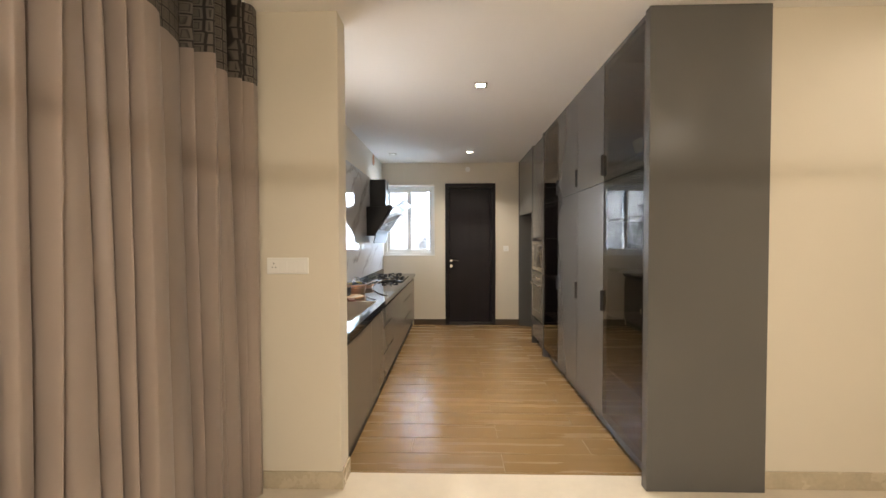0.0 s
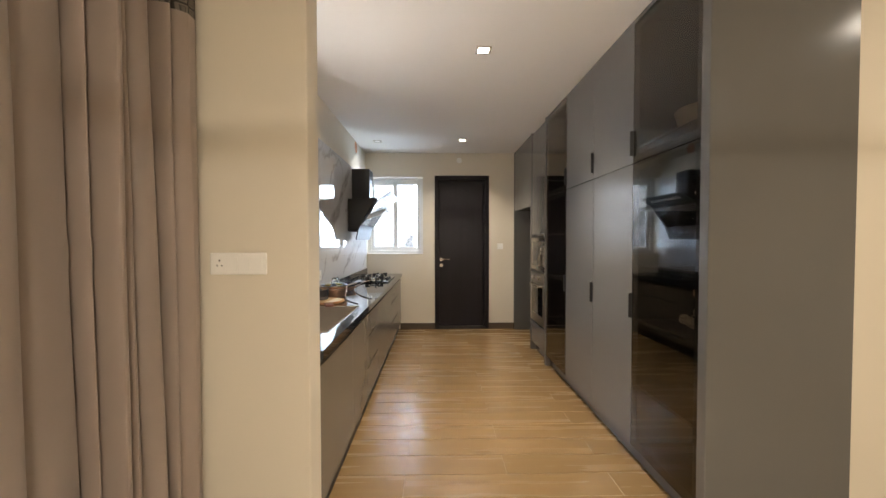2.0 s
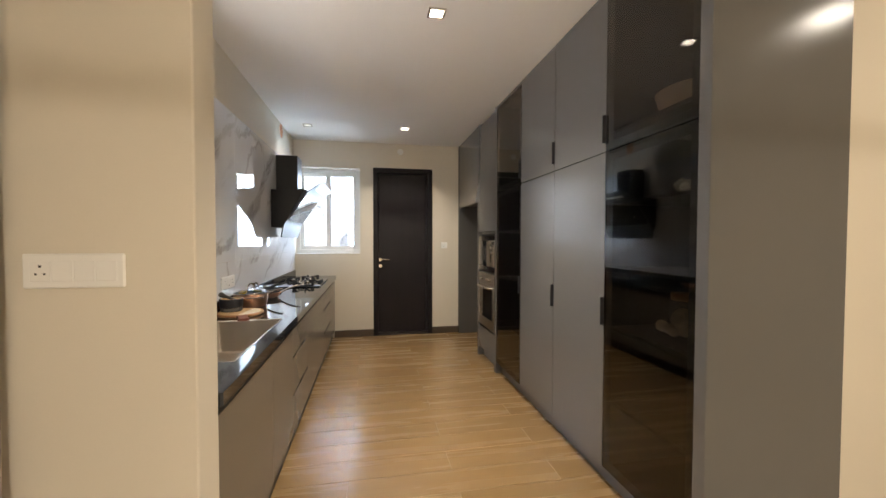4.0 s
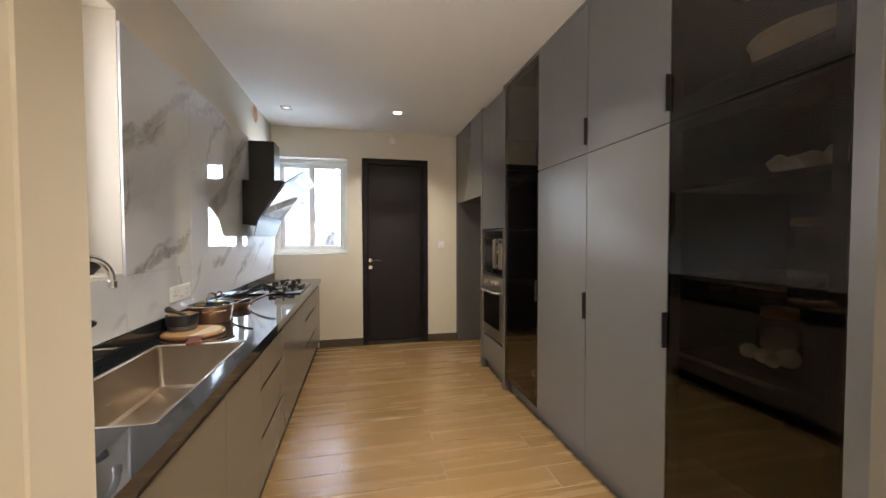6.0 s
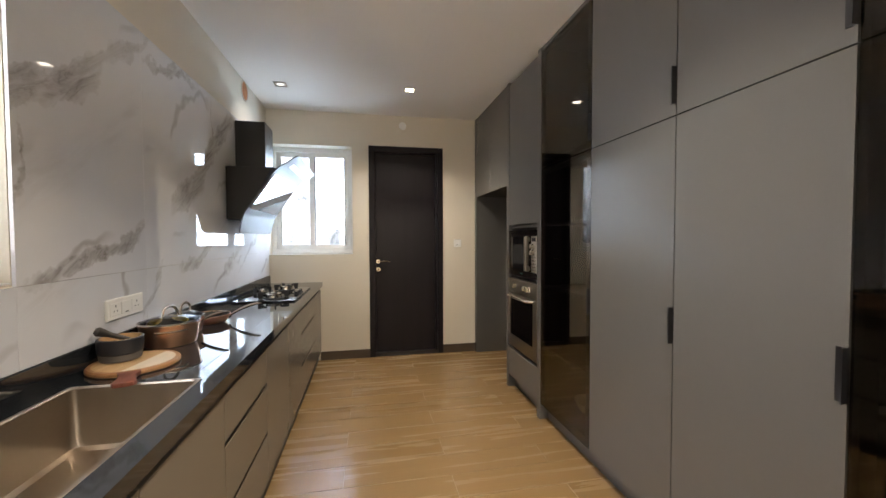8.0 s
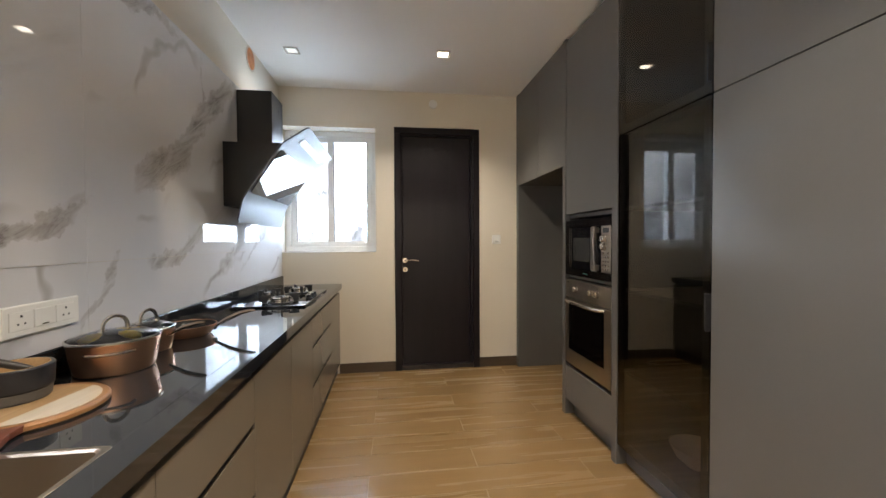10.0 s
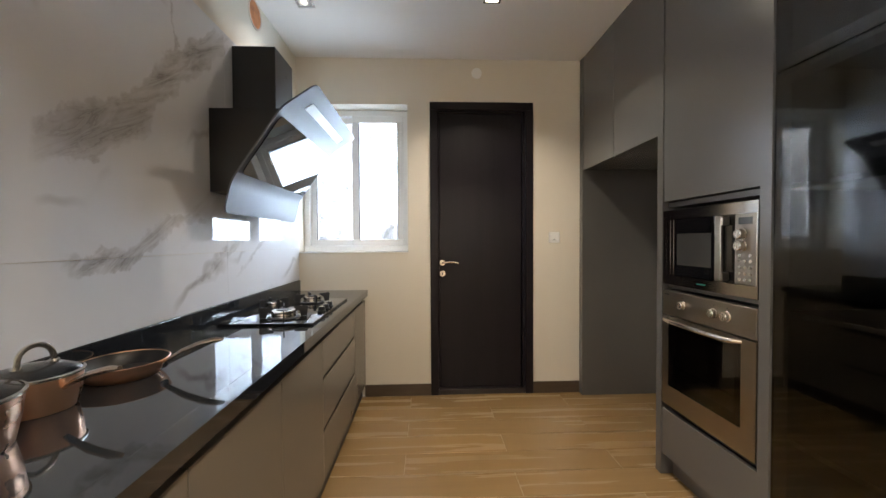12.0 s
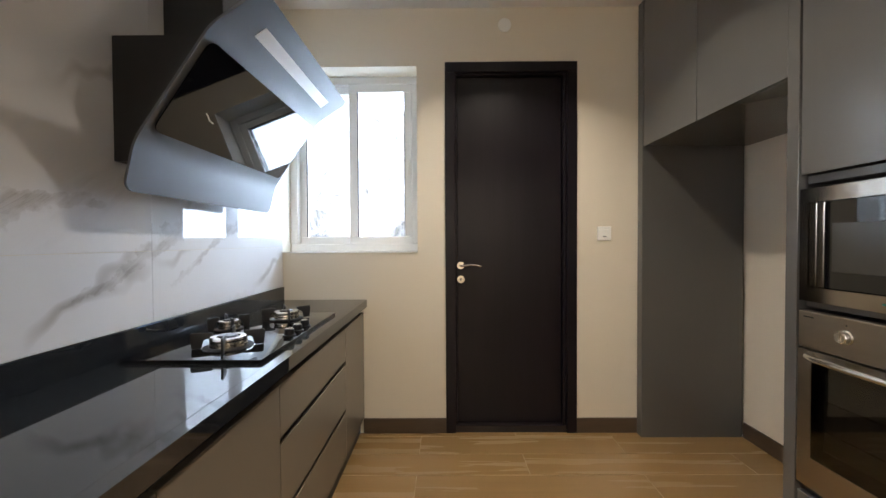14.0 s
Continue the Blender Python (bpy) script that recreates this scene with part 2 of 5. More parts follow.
# ---- mesh helpers ----
def box(x0, x1, y0, y1, z0, z1, bev=0.0, bm=None):
    """A box, with softened edges; added to bm when one is given."""
    b = bmesh.new()
    bmesh.ops.create_cube(b, size=1.0)
    for v in b.verts:
        v.co = (x0 if v.co.x < 0 else x1, y0 if v.co.y < 0 else y1, z0 if v.co.z < 0 else z1)
    if bev:
        bmesh.ops.bevel(b, geom=b.edges[:], offset=bev, segments=1, affect="EDGES")
    return merged(bm, b)


def merged(bm, b):
    if bm is None:
        return b
    me = bpy.data.meshes.new("tmp")
    b.to_mesh(me)
    b.free()
    bm.from_mesh(me)
    bpy.data.meshes.remove(me)
    return bm


def lathe(profile, cx=0.0, cy=0.0, seg=48, bm=None, sx=1.0):
    """A turned shape from (radius, z) pairs about a vertical axis."""
    b = bmesh.new()
    rings = []
    for r, z in profile:
        if r < 1e-6:
            rings.append([b.verts.new((cx, cy, z))])
        else:
            rings.append([b.verts.new((cx + sx * r * math.cos(2 * math.pi * k / seg), cy + r * math.sin(2 * math.pi * k / seg), z)) for k in range(seg)])
    for p, q in zip(rings, rings[1:]):
        for k in range(seg):
            j = (k + 1) % seg
            if len(p) == 1 and len(q) > 1:
                b.faces.new((p[0], q[k], q[j]))
            elif len(q) == 1 and len(p) > 1:
                b.faces.new((p[k], q[0], p[j]))
            elif len(p) > 1:
                b.faces.new((p[k], q[k], q[j], p[j]))
    bmesh.ops.recalc_face_normals(b, faces=b.faces[:])
    return merged(bm, b)


def tube(points, radius, seg=14, bm=None, flat=1.0, radii=None):
    """A round bar along a line of points, closed at both ends."""
    b = bmesh.new()
    pts = [Vector(p) for p in points]
    rings, side = [], None
    for i, p in enumerate(pts):
        d = (pts[min(i + 1, len(pts) - 1)] - pts[max(i - 1, 0)]).normalized()
        if side is None:
            side = d.cross(Vector((0, 0, 1)) if abs(d.z) < 0.9 else Vector((1, 0, 0))).normalized()
        side = (side - d * side.dot(d)).normalized()
        up = d.cross(side)
        r = radii[i] if radii else radius
        rings.append([b.verts.new(p + side * r * math.cos(2 * math.pi * k / seg) + up * r * flat * math.sin(2 * math.pi * k / seg)) for k in range(seg)])
    for p, q in zip(rings, rings[1:]):
        for k in range(seg):
            b.faces.new((p[k], p[(k + 1) % seg], q[(k + 1) % seg], q[k]))
    b.faces.new(rings[0][::-1])
    b.faces.new(rings[-1])
    bmesh.ops.recalc_face_normals(b, faces=b.faces[:])
    return merged(bm, b)


def prism(outline, axis, lo, hi, bev=0.0, bm=None):
    """An outline swept along an axis: for 'x' it holds (y, z), for 'y' (x, z), for 'z' (x, y)."""
    b = bmesh.new()
    put = {"x": lambda p, h: (h, p[0], p[1]), "y": lambda p, h: (p[0], h, p[1]), "z": lambda p, h: (p[0], p[1], h)}[axis]
    a = [b.verts.new(put(p, lo)) for p in outline]
    c = [b.verts.new(put(p, hi)) for p in outline]
    b.faces.new(a)
    b.faces.new(c[::-1])
    for k in range(len(a)):
        j = (k + 1) % len(a)
        b.faces.new((a[k], c[k], c[j], a[j]))
    bmesh.ops.recalc_face_normals(b, faces=b.faces[:])
    if bev:
        bmesh.ops.bevel(b, geom=b.edges[:], offset=bev, segments=2, profile=0.6, affect="EDGES")
    return merged(bm, b)


def rounded(u0, u1, v0, v1, r, n=6):
    """A rectangle's outline with round corners."""
    out = []
    for cu, cv, a in ((u1 - r, v1 - r, 0), (u0 + r, v1 - r, 90), (u0 + r, v0 + r, 180), (u1 - r, v0 + r, 270)):
        out += [(cu + r * math.cos(radians(a + 90 * k / n)), cv + r * math.sin(radians(a + 90 * k / n))) for k in range(n + 1)]
    return out


def smooth_mesh(me, angle=24):
    for p in me.polygons:
        p.use_smooth = True
    me.set_sharp_from_angle(angle=radians(angle))


def thing(name, at, label, category, group="", kind=""):
    """The empty at the base of a thing made of parts."""
    e = new(name)
    e.location, e.empty_display_size = at, 0.05
    return tagged(e, label, category, group, kind)


def origin_of(ob):
    p = Vector(ob.location)
    while ob.parent:
        ob = ob.parent
        p += ob.location
    return p


def part(name, bm, mat, parent, label=""):
    """Links a bmesh, given in world places, as one mesh under a thing or a part."""
    me = bpy.data.meshes.new(name)
    base = origin_of(parent)
    lo = Vector([min(v.co[i] for v in bm.verts) for i in range(3)])
    hi = Vector([max(v.co[i] for v in bm.verts) for i in range(3)])
    mid = Vector(((lo.x + hi.x) / 2, (lo.y + hi.y) / 2, lo.z))
    bmesh.ops.translate(bm, verts=bm.verts[:], vec=-mid)
    bm.to_mesh(me)
    bm.free()
    smooth_mesh(me)
    me.materials.append(mat)
    ob = new(name, me)
    ob.parent, ob.location = parent, mid - base
    return tagged(ob, label)


def solid(name, bm, mat, label, category, group="", kind="", at=None):
    """Links a bmesh, given in world places, as one thing of its own."""
    me = bpy.data.meshes.new(name)
    lo = Vector([min(v.co[i] for v in bm.verts) for i in range(3)])
    hi = Vector([max(v.co[i] for v in bm.verts) for i in range(3)])
    mid = Vector(at) if at else Vector(((lo.x + hi.x) / 2, (lo.y + hi.y) / 2, lo.z))
    bmesh.ops.translate(bm, verts=bm.verts[:], vec=-mid)
    bm.to_mesh(me)
    bm.free()
    smooth_mesh(me)
    me.materials.append(mat)
    ob = new(name, me)
    ob.location = mid
    return tagged(ob, label, category, group, kind)


def wall_mesh(axis, t0, t1, u0, u1, z0, z1, openings=()):
    """A wall across an axis, from t0 to t1 thick, with openings (u0, u1, z0, z1) cut right through."""
    us = sorted({u0, u1, *[o[0] for o in openings], *[o[1] for o in openings]})
    zs = sorted({z0, z1, *[o[2] for o in openings], *[o[3] for o in openings]})
    us, zs = [u for u in us if u0 <= u <= u1], [z for z in zs if z0 <= z <= z1]
    full = lambda i, j: 0 <= i < len(us) - 1 and 0 <= j < len(zs) - 1 and not any(
        o[0] - 1e-6 <= us[i] and us[i + 1] <= o[1] + 1e-6 and o[2] - 1e-6 <= zs[j] and zs[j + 1] <= o[3] + 1e-6 for o in openings)
    b = bmesh.new()
    at = lambda t, u, z: b.verts.new((t, u, z) if axis == "x" else (u, t, z))
    for i in range(len(us) - 1):
        for j in range(len(zs) - 1):
            if not full(i, j):
                continue
            a, c, d, e = us[i], us[i + 1], zs[j], zs[j + 1]
            for t in (t0, t1):
                b.faces.new([at(t, a, d), at(t, c, d), at(t, c, e), at(t, a, e)])
            for di, dj, p, q in ((-1, 0, (a, d), (a, e)), (1, 0, (c, d), (c, e)), (0, -1, (a, d), (c, d)), (0, 1, (a, e), (c, e))):
                if not full(i + di, j + dj):
                    b.faces.new([at(t0, *p), at(t0, *q), at(t1, *q), at(t1, *p)])
    bmesh.ops.remove_doubles(b, verts=b.verts[:], dist=1e-5)
    bmesh.ops.recalc_face_normals(b, faces=b.faces[:])
    return b


# ---- plan ----
LEFT, BACK, TOP = -1.125, 6.27, 2.715     # kitchen's left wall, far wall, ceiling
FRONT = 1.158                             # faces of the tall cabinets
RIGHT = 1.80                              # wall behind the tall cabinets
NEAR0, NEAR1 = 2.05, 2.20                 # wall between hall and kitchen
WIN = (-1.12, -0.245, 1.165, 2.35)        # far window: x and z
SWIN = (2.30, 3.307, 1.213, 2.36)         # window over the sink: y and z
DOOR = (-0.066, 0.772, 0.0, 2.37)

# ---- structure ----
solid("wall_back", wall_mesh("y", BACK, BACK + 0.24, LEFT - 0.24, RIGHT + 0.2, 0, TOP, [WIN, (DOOR[0], DOOR[1], 0, DOOR[3])]), PAINT, "cream painted far kitchen wall", "wall", kind="structure")
solid("wall_left", wall_mesh("x", LEFT - 0.24, LEFT, NEAR1, BACK, 0, TOP, [SWIN]), PAINT, "cream painted wall with window over the sink", "wall", kind="structure")
solid("wall_right", wall_mesh("x", RIGHT, RIGHT + 0.2, NEAR1, BACK, 0, TOP), PAINT, "cream painted wall behind tall cabinets", "wall", kind="structure")
solid("wall_partition", box(-1.5, -0.588, NEAR0, NEAR1, 0, TOP, 0.004), PAINT, "cream painted wall end between hall and kitchen", "wall", kind="structure")
solid("wall_hall_right", box(1.808, 4.2, 2.10, 2.20, 0, TOP), PAINT, "cream painted hall wall beside grey panel", "wall", kind="structure")
solid("wall_hall_left", box(-1.5, -1.3, -3.2, NEAR0, 0, TOP), PAINT, "cream painted hall wall behind the curtain", "wall", kind="structure")
solid("wall_hall_back", box(-1.5, 4.2, -3.4, -3.2, 0, TOP), PAINT, "cream painted hall wall", "wall", kind="structure")
solid("wall_hall_far", box(4.2, 4.4, -3.4, 2.20, 0, TOP), PAINT, "cream painted hall wall", "wall", kind="structure")
solid("ceiling", box(-1.6, 4.4, -3.4, BACK + 0.24, TOP, TOP + 0.15), CEIL, "plain white painted ceiling", "ceiling", kind="structure")
solid("floor_hall", box(-1.5, 4.3, -3.3, NEAR1, -0.12, 0), HALLSTONE, "polished cream marble hall floor", "floor", kind="structure")
floor = solid("floor", box(LEFT, RIGHT, NEAR1, BACK, -0.12, -0.0014), GROUT, "wood-look plank tile kitchen floor", "floor", kind="structure")

# skirtings
solid("baseboard_back", box(-0.60, DOOR[0], BACK - 0.012, BACK, 0, 0.095, 0.002), SKIRT, "dark brown skirting on far wall", "baseboard", kind="structure")
solid("baseboard_back", box(DOOR[1], FRONT, BACK - 0.012, BACK, 0, 0.095, 0.002), SKIRT, "dark brown skirting on far wall", "baseboard", kind="structure")
solid("baseboard_niche", box(RIGHT - 0.012, RIGHT, 5.21, 6.20, 0, 0.095, 0.002), SKIRT, "dark brown skirting in fridge niche", "baseboard", kind="structure")
bm = box(-1.3, -0.576, NEAR0 - 0.012, NEAR0, 0, 0.10, 0.002)
box(-0.588, -0.576, NEAR0 + 0.0005, NEAR1, 0, 0.10, 0.002, bm)
solid("baseboard_partition", bm, STONEB, "beige marble skirting round wall end", "baseboard", kind="structure")
solid("baseboard_hall", box(1.808, 4.2, 2.088, 2.10, 0, 0.10, 0.002), STONEB, "beige marble skirting in the hall", "baseboard", kind="structure")


# ---- windows ----
def sliding_window(name, axis, t, u0, u1, z0, z1, label, inward):
    """A white two-sash sliding window; axis is across the wall, t the frame's inner face, inward +1 or -1 towards the room."""
    w = thing(name, (0, 0, 0), label, "window", kind="structure")
    w.location = ((u0 + u1) / 2, t, z0) if axis == "y" else (t, (u0 + u1) / 2, z0)

    def slab(a, b, d0, d1, e, f, bev=0.004):
        s0, s1 = sorted((t - inward * d0, t - inward * d1))
        return box(a, b, s0, s1, e, f, bev) if axis == "y" else box(s0, s1, a, b, e, f, bev)

    F = 0.05
    for nm, a, b, e, f in (("frame_bottom", u0, u1, z0, z0 + F), ("frame_top", u0, u1, z1 - F, z1), ("frame_side", u0, u0 + F, z0 + F, z1 - F), ("frame_side", u1 - F, u1, z0 + F, z1 - F)):
        part(nm, slab(a, b, 0, 0.085, e, f), WHITE, w)
    mid, S = (u0 + u1) / 2, 0.062
    for k, (a, b, d) in enumerate(((u0 + F - 0.01, mid + 0.035, 0.045), (mid - 0.035, u1 - F + 0.012, 0.006))):
        e, f = z0 + F - 0.012, z1 - F + 0.012
        sash = part("sash", slab(a, b, d, d + 0.034, e, e + S), WHITE, w)
        part("rail", slab(a, b, d, d + 0.034, f - S, f), WHITE, sash)
        part("stile", slab(a, a + S, d, d + 0.034, e + S, f - S), WHITE, sash)
        part("stile", slab(b - S, b, d, d + 0.034, e + S, f - S), WHITE, sash)
        pane = part("pane", slab(a + S - 0.004, b - S + 0.004, d + 0.015, d + 0.019, e + S - 0.004, f - S + 0.004, 0), PANE, sash, "clear glass pane")
        pane.visible_shadow = False
        hz = z0 + 0.48 * (z1 - z0)
        hu = a + S * 0.5 if k == 0 else b - S * 0.5
        part("latch", slab(hu - 0.009, hu + 0.009, d - 0.006, d + 0.001, hz - 0.055, hz + 0.055, 0.003), SWITCH, sash, "white flush latch")
        part("gasket", slab(a + S - 0.006, a + S, d - 0.0005, d + 0.01, e + S, f - S, 0), RUBBER, sash)
        part("gasket", slab(b - S, b - S + 0.006, d - 0.0005, d + 0.01, e + S, f - S, 0), RUBBER, sash)
    return w


sliding_window("window_1", "y", BACK + 0.15, WIN[0], WIN[1], WIN[2] + 0.006, WIN[3], "white framed two-pane sliding window in far wall", -1)
sliding_window("window_2", "x", LEFT - 0.15, SWIN[0], SWIN[1], SWIN[2] + 0.006, SWIN[3], "white framed sliding window above the sink", 1)
solid("window_sill", box(WIN[0] + 0.002, WIN[1] - 0.002, BACK - 0.004, BACK + 0.24, WIN[2], WIN[2] + 0.006, 0.001), WHITE, "white sill of the far window", "sill", kind="structure")
solid("window_sill", box(LEFT - 0.24, LEFT + 0.004, SWIN[0] + 0.002, SWIN[1] - 0.002, SWIN[2], SWIN[2] + 0.006, 0.001), WHITE, "white sill over the sink", "sill", kind="structure")

# ---- outside: a light well with rough stone walls ----
STONE = material("rough_pale_stone", (0.5, 0.48, 0.45), 0.85)
n_, l_, b_ = nodes_of(STONE)
v_ = mapped(STONE)
crack = ramp(STONE, noise_tex(STONE, v_, 2.6, 9, 0.72, 1.5), [(0.39, (0.05, 0.053, 0.057)), (0.46, (0.22, 0.235, 0.25)), (0.56, (0.48, 0.51, 0.55))])
l_.new(mix(STONE, 0.14, crack, ramp(STONE, noise_tex(STONE, v_, 16, 6), [(0.35, (0.2, 0.21, 0.225)), (0.6, (0.48, 0.51, 0.55))])), b_.inputs["Base Color"])
bump(STONE, noise_tex(STONE, v_, 9, 8), 0.6, 0.03)
solid("ground", box(-400, 400, -400, 400, -0.4, -0.2), STONE, "bare pale ground outside the house", "ground", kind="structure")
solid("yard_wall", box(-4.4, 3.4, 8.2, 8.5, -0.2, 3.2), STONE, "rough pale stone wall outside the window", "wall", kind="structure")
solid("yard_wall_side", box(-3.4, -3.1, 0.5, 8.2, -0.2, 3.2), STONE, "rough pale stone wall outside the window", "wall", kind="structure")

# ---- door ----
d = thing("door_1", (0.35, BACK, 0), "closed dark wenge door in a dark frame", "door", kind="structure")
FR = 0.062
part("frame_jamb", box(DOOR[0], DOOR[0] + FR, BACK - 0.016, BACK + 0.10, 0.0, DOOR[3] - FR, 0.003), DOORWOOD, d)
part("frame_jamb", box(DOOR[1] - FR, DOOR[1], BACK - 0.016, BACK + 0.10, 0.0, DOOR[3] - FR, 0.003), DOORWOOD, d)
part("frame_head", box(DOOR[0], DOOR[1], BACK - 0.016, BACK + 0.10, DOOR[3] - FR, DOOR[3], 0.003), DOORWOOD, d)
part("door_stop", box(DOOR[0] + FR, DOOR[0] + FR + 0.012, BACK + 0.03, BACK + 0.10, 0, DOOR[3] - FR, 0.002), DOORWOOD, d)
part("door_stop", box(DOOR[1] - FR - 0.02, DOOR[1] - FR, BACK + 0.012, BACK + 0.10, 0, DOOR[3] - FR, 0.002), DOORWOOD, d)
part("door_stop", box(DOOR[0] + FR + 0.012, DOOR[1] - FR - 0.02, BACK + 0.012, BACK + 0.10, DOOR[3] - FR - 0.012, DOOR[3] - FR, 0.002), DOORWOOD, d)
part("leaf", box(DOOR[0] + FR + 0.014, DOOR[1] - FR - 0.022, BACK + 0.045, BACK + 0.085, 0.0405, DOOR[3] - FR - 0.014, 0.003), DOORWOOD, d, "plain dark wenge leaf")
part("threshold", box(DOOR[0], DOOR[1], BACK + 0.0003, BACK + 0.10, -0.12, 0.040, 0.0), WENGE, d)
# unseen board added behind the leaf to keep outside light out of the gaps
part("backing", box(DOOR[0], DOOR[1], BACK + 0.13, BACK + 0.14, 0, DOOR[3], 0), WENGE, d)


def disc_y(cx, cz, r, y0, y1, seg=32, bm=None):
    b = lathe([(0, 0), (r * 0.92, 0), (r, (y1 - y0) * 0.3), (r, y1 - y0), (0, y1 - y0)], 0, 0, seg)
    bmesh.ops.transform(b, matrix=Matrix.Translation((cx, y0, cz)) @ Matrix.Rotation(radians(-90), 4, "X"), verts=b.verts[:])
    return merged(bm, b)


HX, HZ, HY = 0.033, 1.078, BACK + 0.045
handle = part("door_handle", disc_y(HX, HZ, 0.026, HY - 0.009, HY), NICKEL, d, "satin nickel lever handle")
part("lever", tube([(HX, HY - 0.004, HZ), (HX, HY - 0.03, HZ), (HX + 0.004, HY - 0.045, HZ), (HX + 0.02, HY - 0.052, HZ + 0.001), (HX + 0.06, HY - 0.053, HZ + 0.006), (HX + 0.10, HY - 0.052, HZ + 0.004), (HX + 0.128, HY - 0.05, HZ - 0.004)], 0.009, 12, flat=0.8), NICKEL, handle)
lock = part("lock_rosette", disc_y(HX, HZ - 0.09, 0.026, HY - 0.009, HY), NICKEL, d, "satin nickel keyhole rosette")
part("keyhole", box(HX - 0.005, HX + 0.005, HY - 0.0105, HY - 0.008, HZ - 0.10, HZ - 0.08, 0.002), RUBBER, lock)

# ---- tall cabinets ----
SPLIT, DTOP, DBOT, GAPW, THICK = 1.845, 2.684, 0.118, 0.0024, 0.02


def handle_bar(parent, y, z0):
    part("handle", prism([(FRONT + 0.004, y), (FRONT - 0.020, y), (FRONT - 0.020, y + 0.004), (FRONT - 0.003, y + 0.004), (FRONT - 0.003, y + 0.026), (FRONT + 0.004, y + 0.026)], "z", z0, z0 + 0.15), BLACK, parent, "slim black metal edge pull")


def leaf(parent, y0, y1, z0, z1, mat, label="", pull=None):
    ob = part("door", box(FRONT, FRONT + THICK, y0 + GAPW, y1 - GAPW, z0 + GAPW, z1 - GAPW, 0.0006), mat, parent, label)
    if mat is SMOKED:
        a, b, e, f, w = y0 + 0.019, y1 - 0.019, z0 + 0.016, z1 - 0.016, 0.034
        part("inner_frame", wall_mesh("x", FRONT + THICK + 0.0004, FRONT + THICK + 0.0016, a, b, e, f, [(a + w, b - w, e + w, f - w)]), GAP, ob, "dark border behind the glass")
    if pull is not None:
        handle_bar(ob, y0 + GAPW, pull)
    return ob


def carcass(c, y0, y1, mat, z0=0.114, z1=TOP - 0.002, back=True, shelves=()):
    a, b = FRONT + THICK + 0.002, RIGHT - 0.004
    part("side_panel", box(a, b, y0 + 0.0005, y0 + 0.0175, z0, z1), mat, c)
    part("side_panel", box(a, b, y1 - 0.0175, y1 - 0.0005, z0, z1), mat, c)
    part("bottom_panel", box(a, b, y0 + 0.0175, y1 - 0.0175, z0, z0 + 0.018), mat, c)
    part("top_panel", box(a, b, y0 + 0.0175, y1 - 0.0175, z1 - 0.018, z1), mat, c)
    if back:
        part("back_panel", box(b - 0.008, b, y0 + 0.0175, y1 - 0.0175, z0 + 0.018, z1 - 0.018), mat, c)
    for s in shelves:
        part("shelf", box(a + 0.01, b - 0.008, y0 + 0.0175, y1 - 0.0175, s - 0.018, s), mat, c)


def plinth(c, y0, y1):
    part("plinth", box(FRONT + 0.060, FRONT + 0.078, y0, y1, 0.0, 0.112), GREY, c, "grey recessed plinth")
    part("top_filler", box(FRONT + 0.004, FRONT + 0.022, y0, y1, DTOP + 0.003, TOP - 0.003), GREY, c)


mid_r = (FRONT + RIGHT) / 2
SHELVES1 = (0.50, 0.90, 1.22, 1.575, 1.95)
c1 = thing("display_cabinet", (mid_r, 2.41, 0), "tall cabinet with smoked glass doors and shelves", "cabinet", "tall cabinets")
carcass(c1, 2.113, 2.715, DARKCORE, shelves=SHELVES1)
leaf(c1, 2.113, 2.715, DBOT, SPLIT, SMOKED, "smoked dark glass door")
leaf(c1, 2.113, 2.715, SPLIT, DTOP, SMOKED, "smoked dark glass door")
plinth(c1, 2.113, 2.715)
c2 = thing("tall_cabinet", (mid_r, 3.31, 0), "tall grey lacquered cabinet with four flat doors", "cabinet", "tall cabinets")
carcass(c2, 2.715, 3.90, DARKCORE)
for y0, y1 in ((2.715, 3.301), (3.301, 3.90)):
    leaf(c2, y0, y1, DBOT, SPLIT, GREY, "", 0.905)
    leaf(c2, y0, y1, SPLIT, DTOP, GREY, "", 1.893)
plinth(c2, 2.715, 3.90)
c3 = thing("display_cabinet", (mid_r, 4.21, 0), "tall cabinet with smoked dark glass doors beside oven", "cabinet", "tall cabinets")
carcass(c3, 3.90, 4.525, DARKCORE, shelves=(0.55, 1.0, 1.45, 1.88))
leaf(c3, 3.90, 4.525, DBOT, SPLIT, SMOKED, "smoked dark glass door", 0.905)
leaf(c3, 3.90, 4.525, SPLIT, DTOP, SMOKED, "smoked dark glass door", 1.893)
plinth(c3, 3.90, 4.525)

# end panel towards the hall
ep = thing("end_panel", ((FRONT + 1.8) / 2, 2.08, 0), "tall grey lacquered cabinet end panel facing hall", "panel")
part("board", box(FRONT - 0.010, 1.805, 2.055, 2.109, 0, TOP - 0.002, 0.002), GREY, ep)
part("edge_strip", box(FRONT - 0.012, FRONT - 0.0102, 2.0555, 2.1085, 0.001, TOP - 0.003, 0.0004), GREY, ep, "thin glued edge strip")

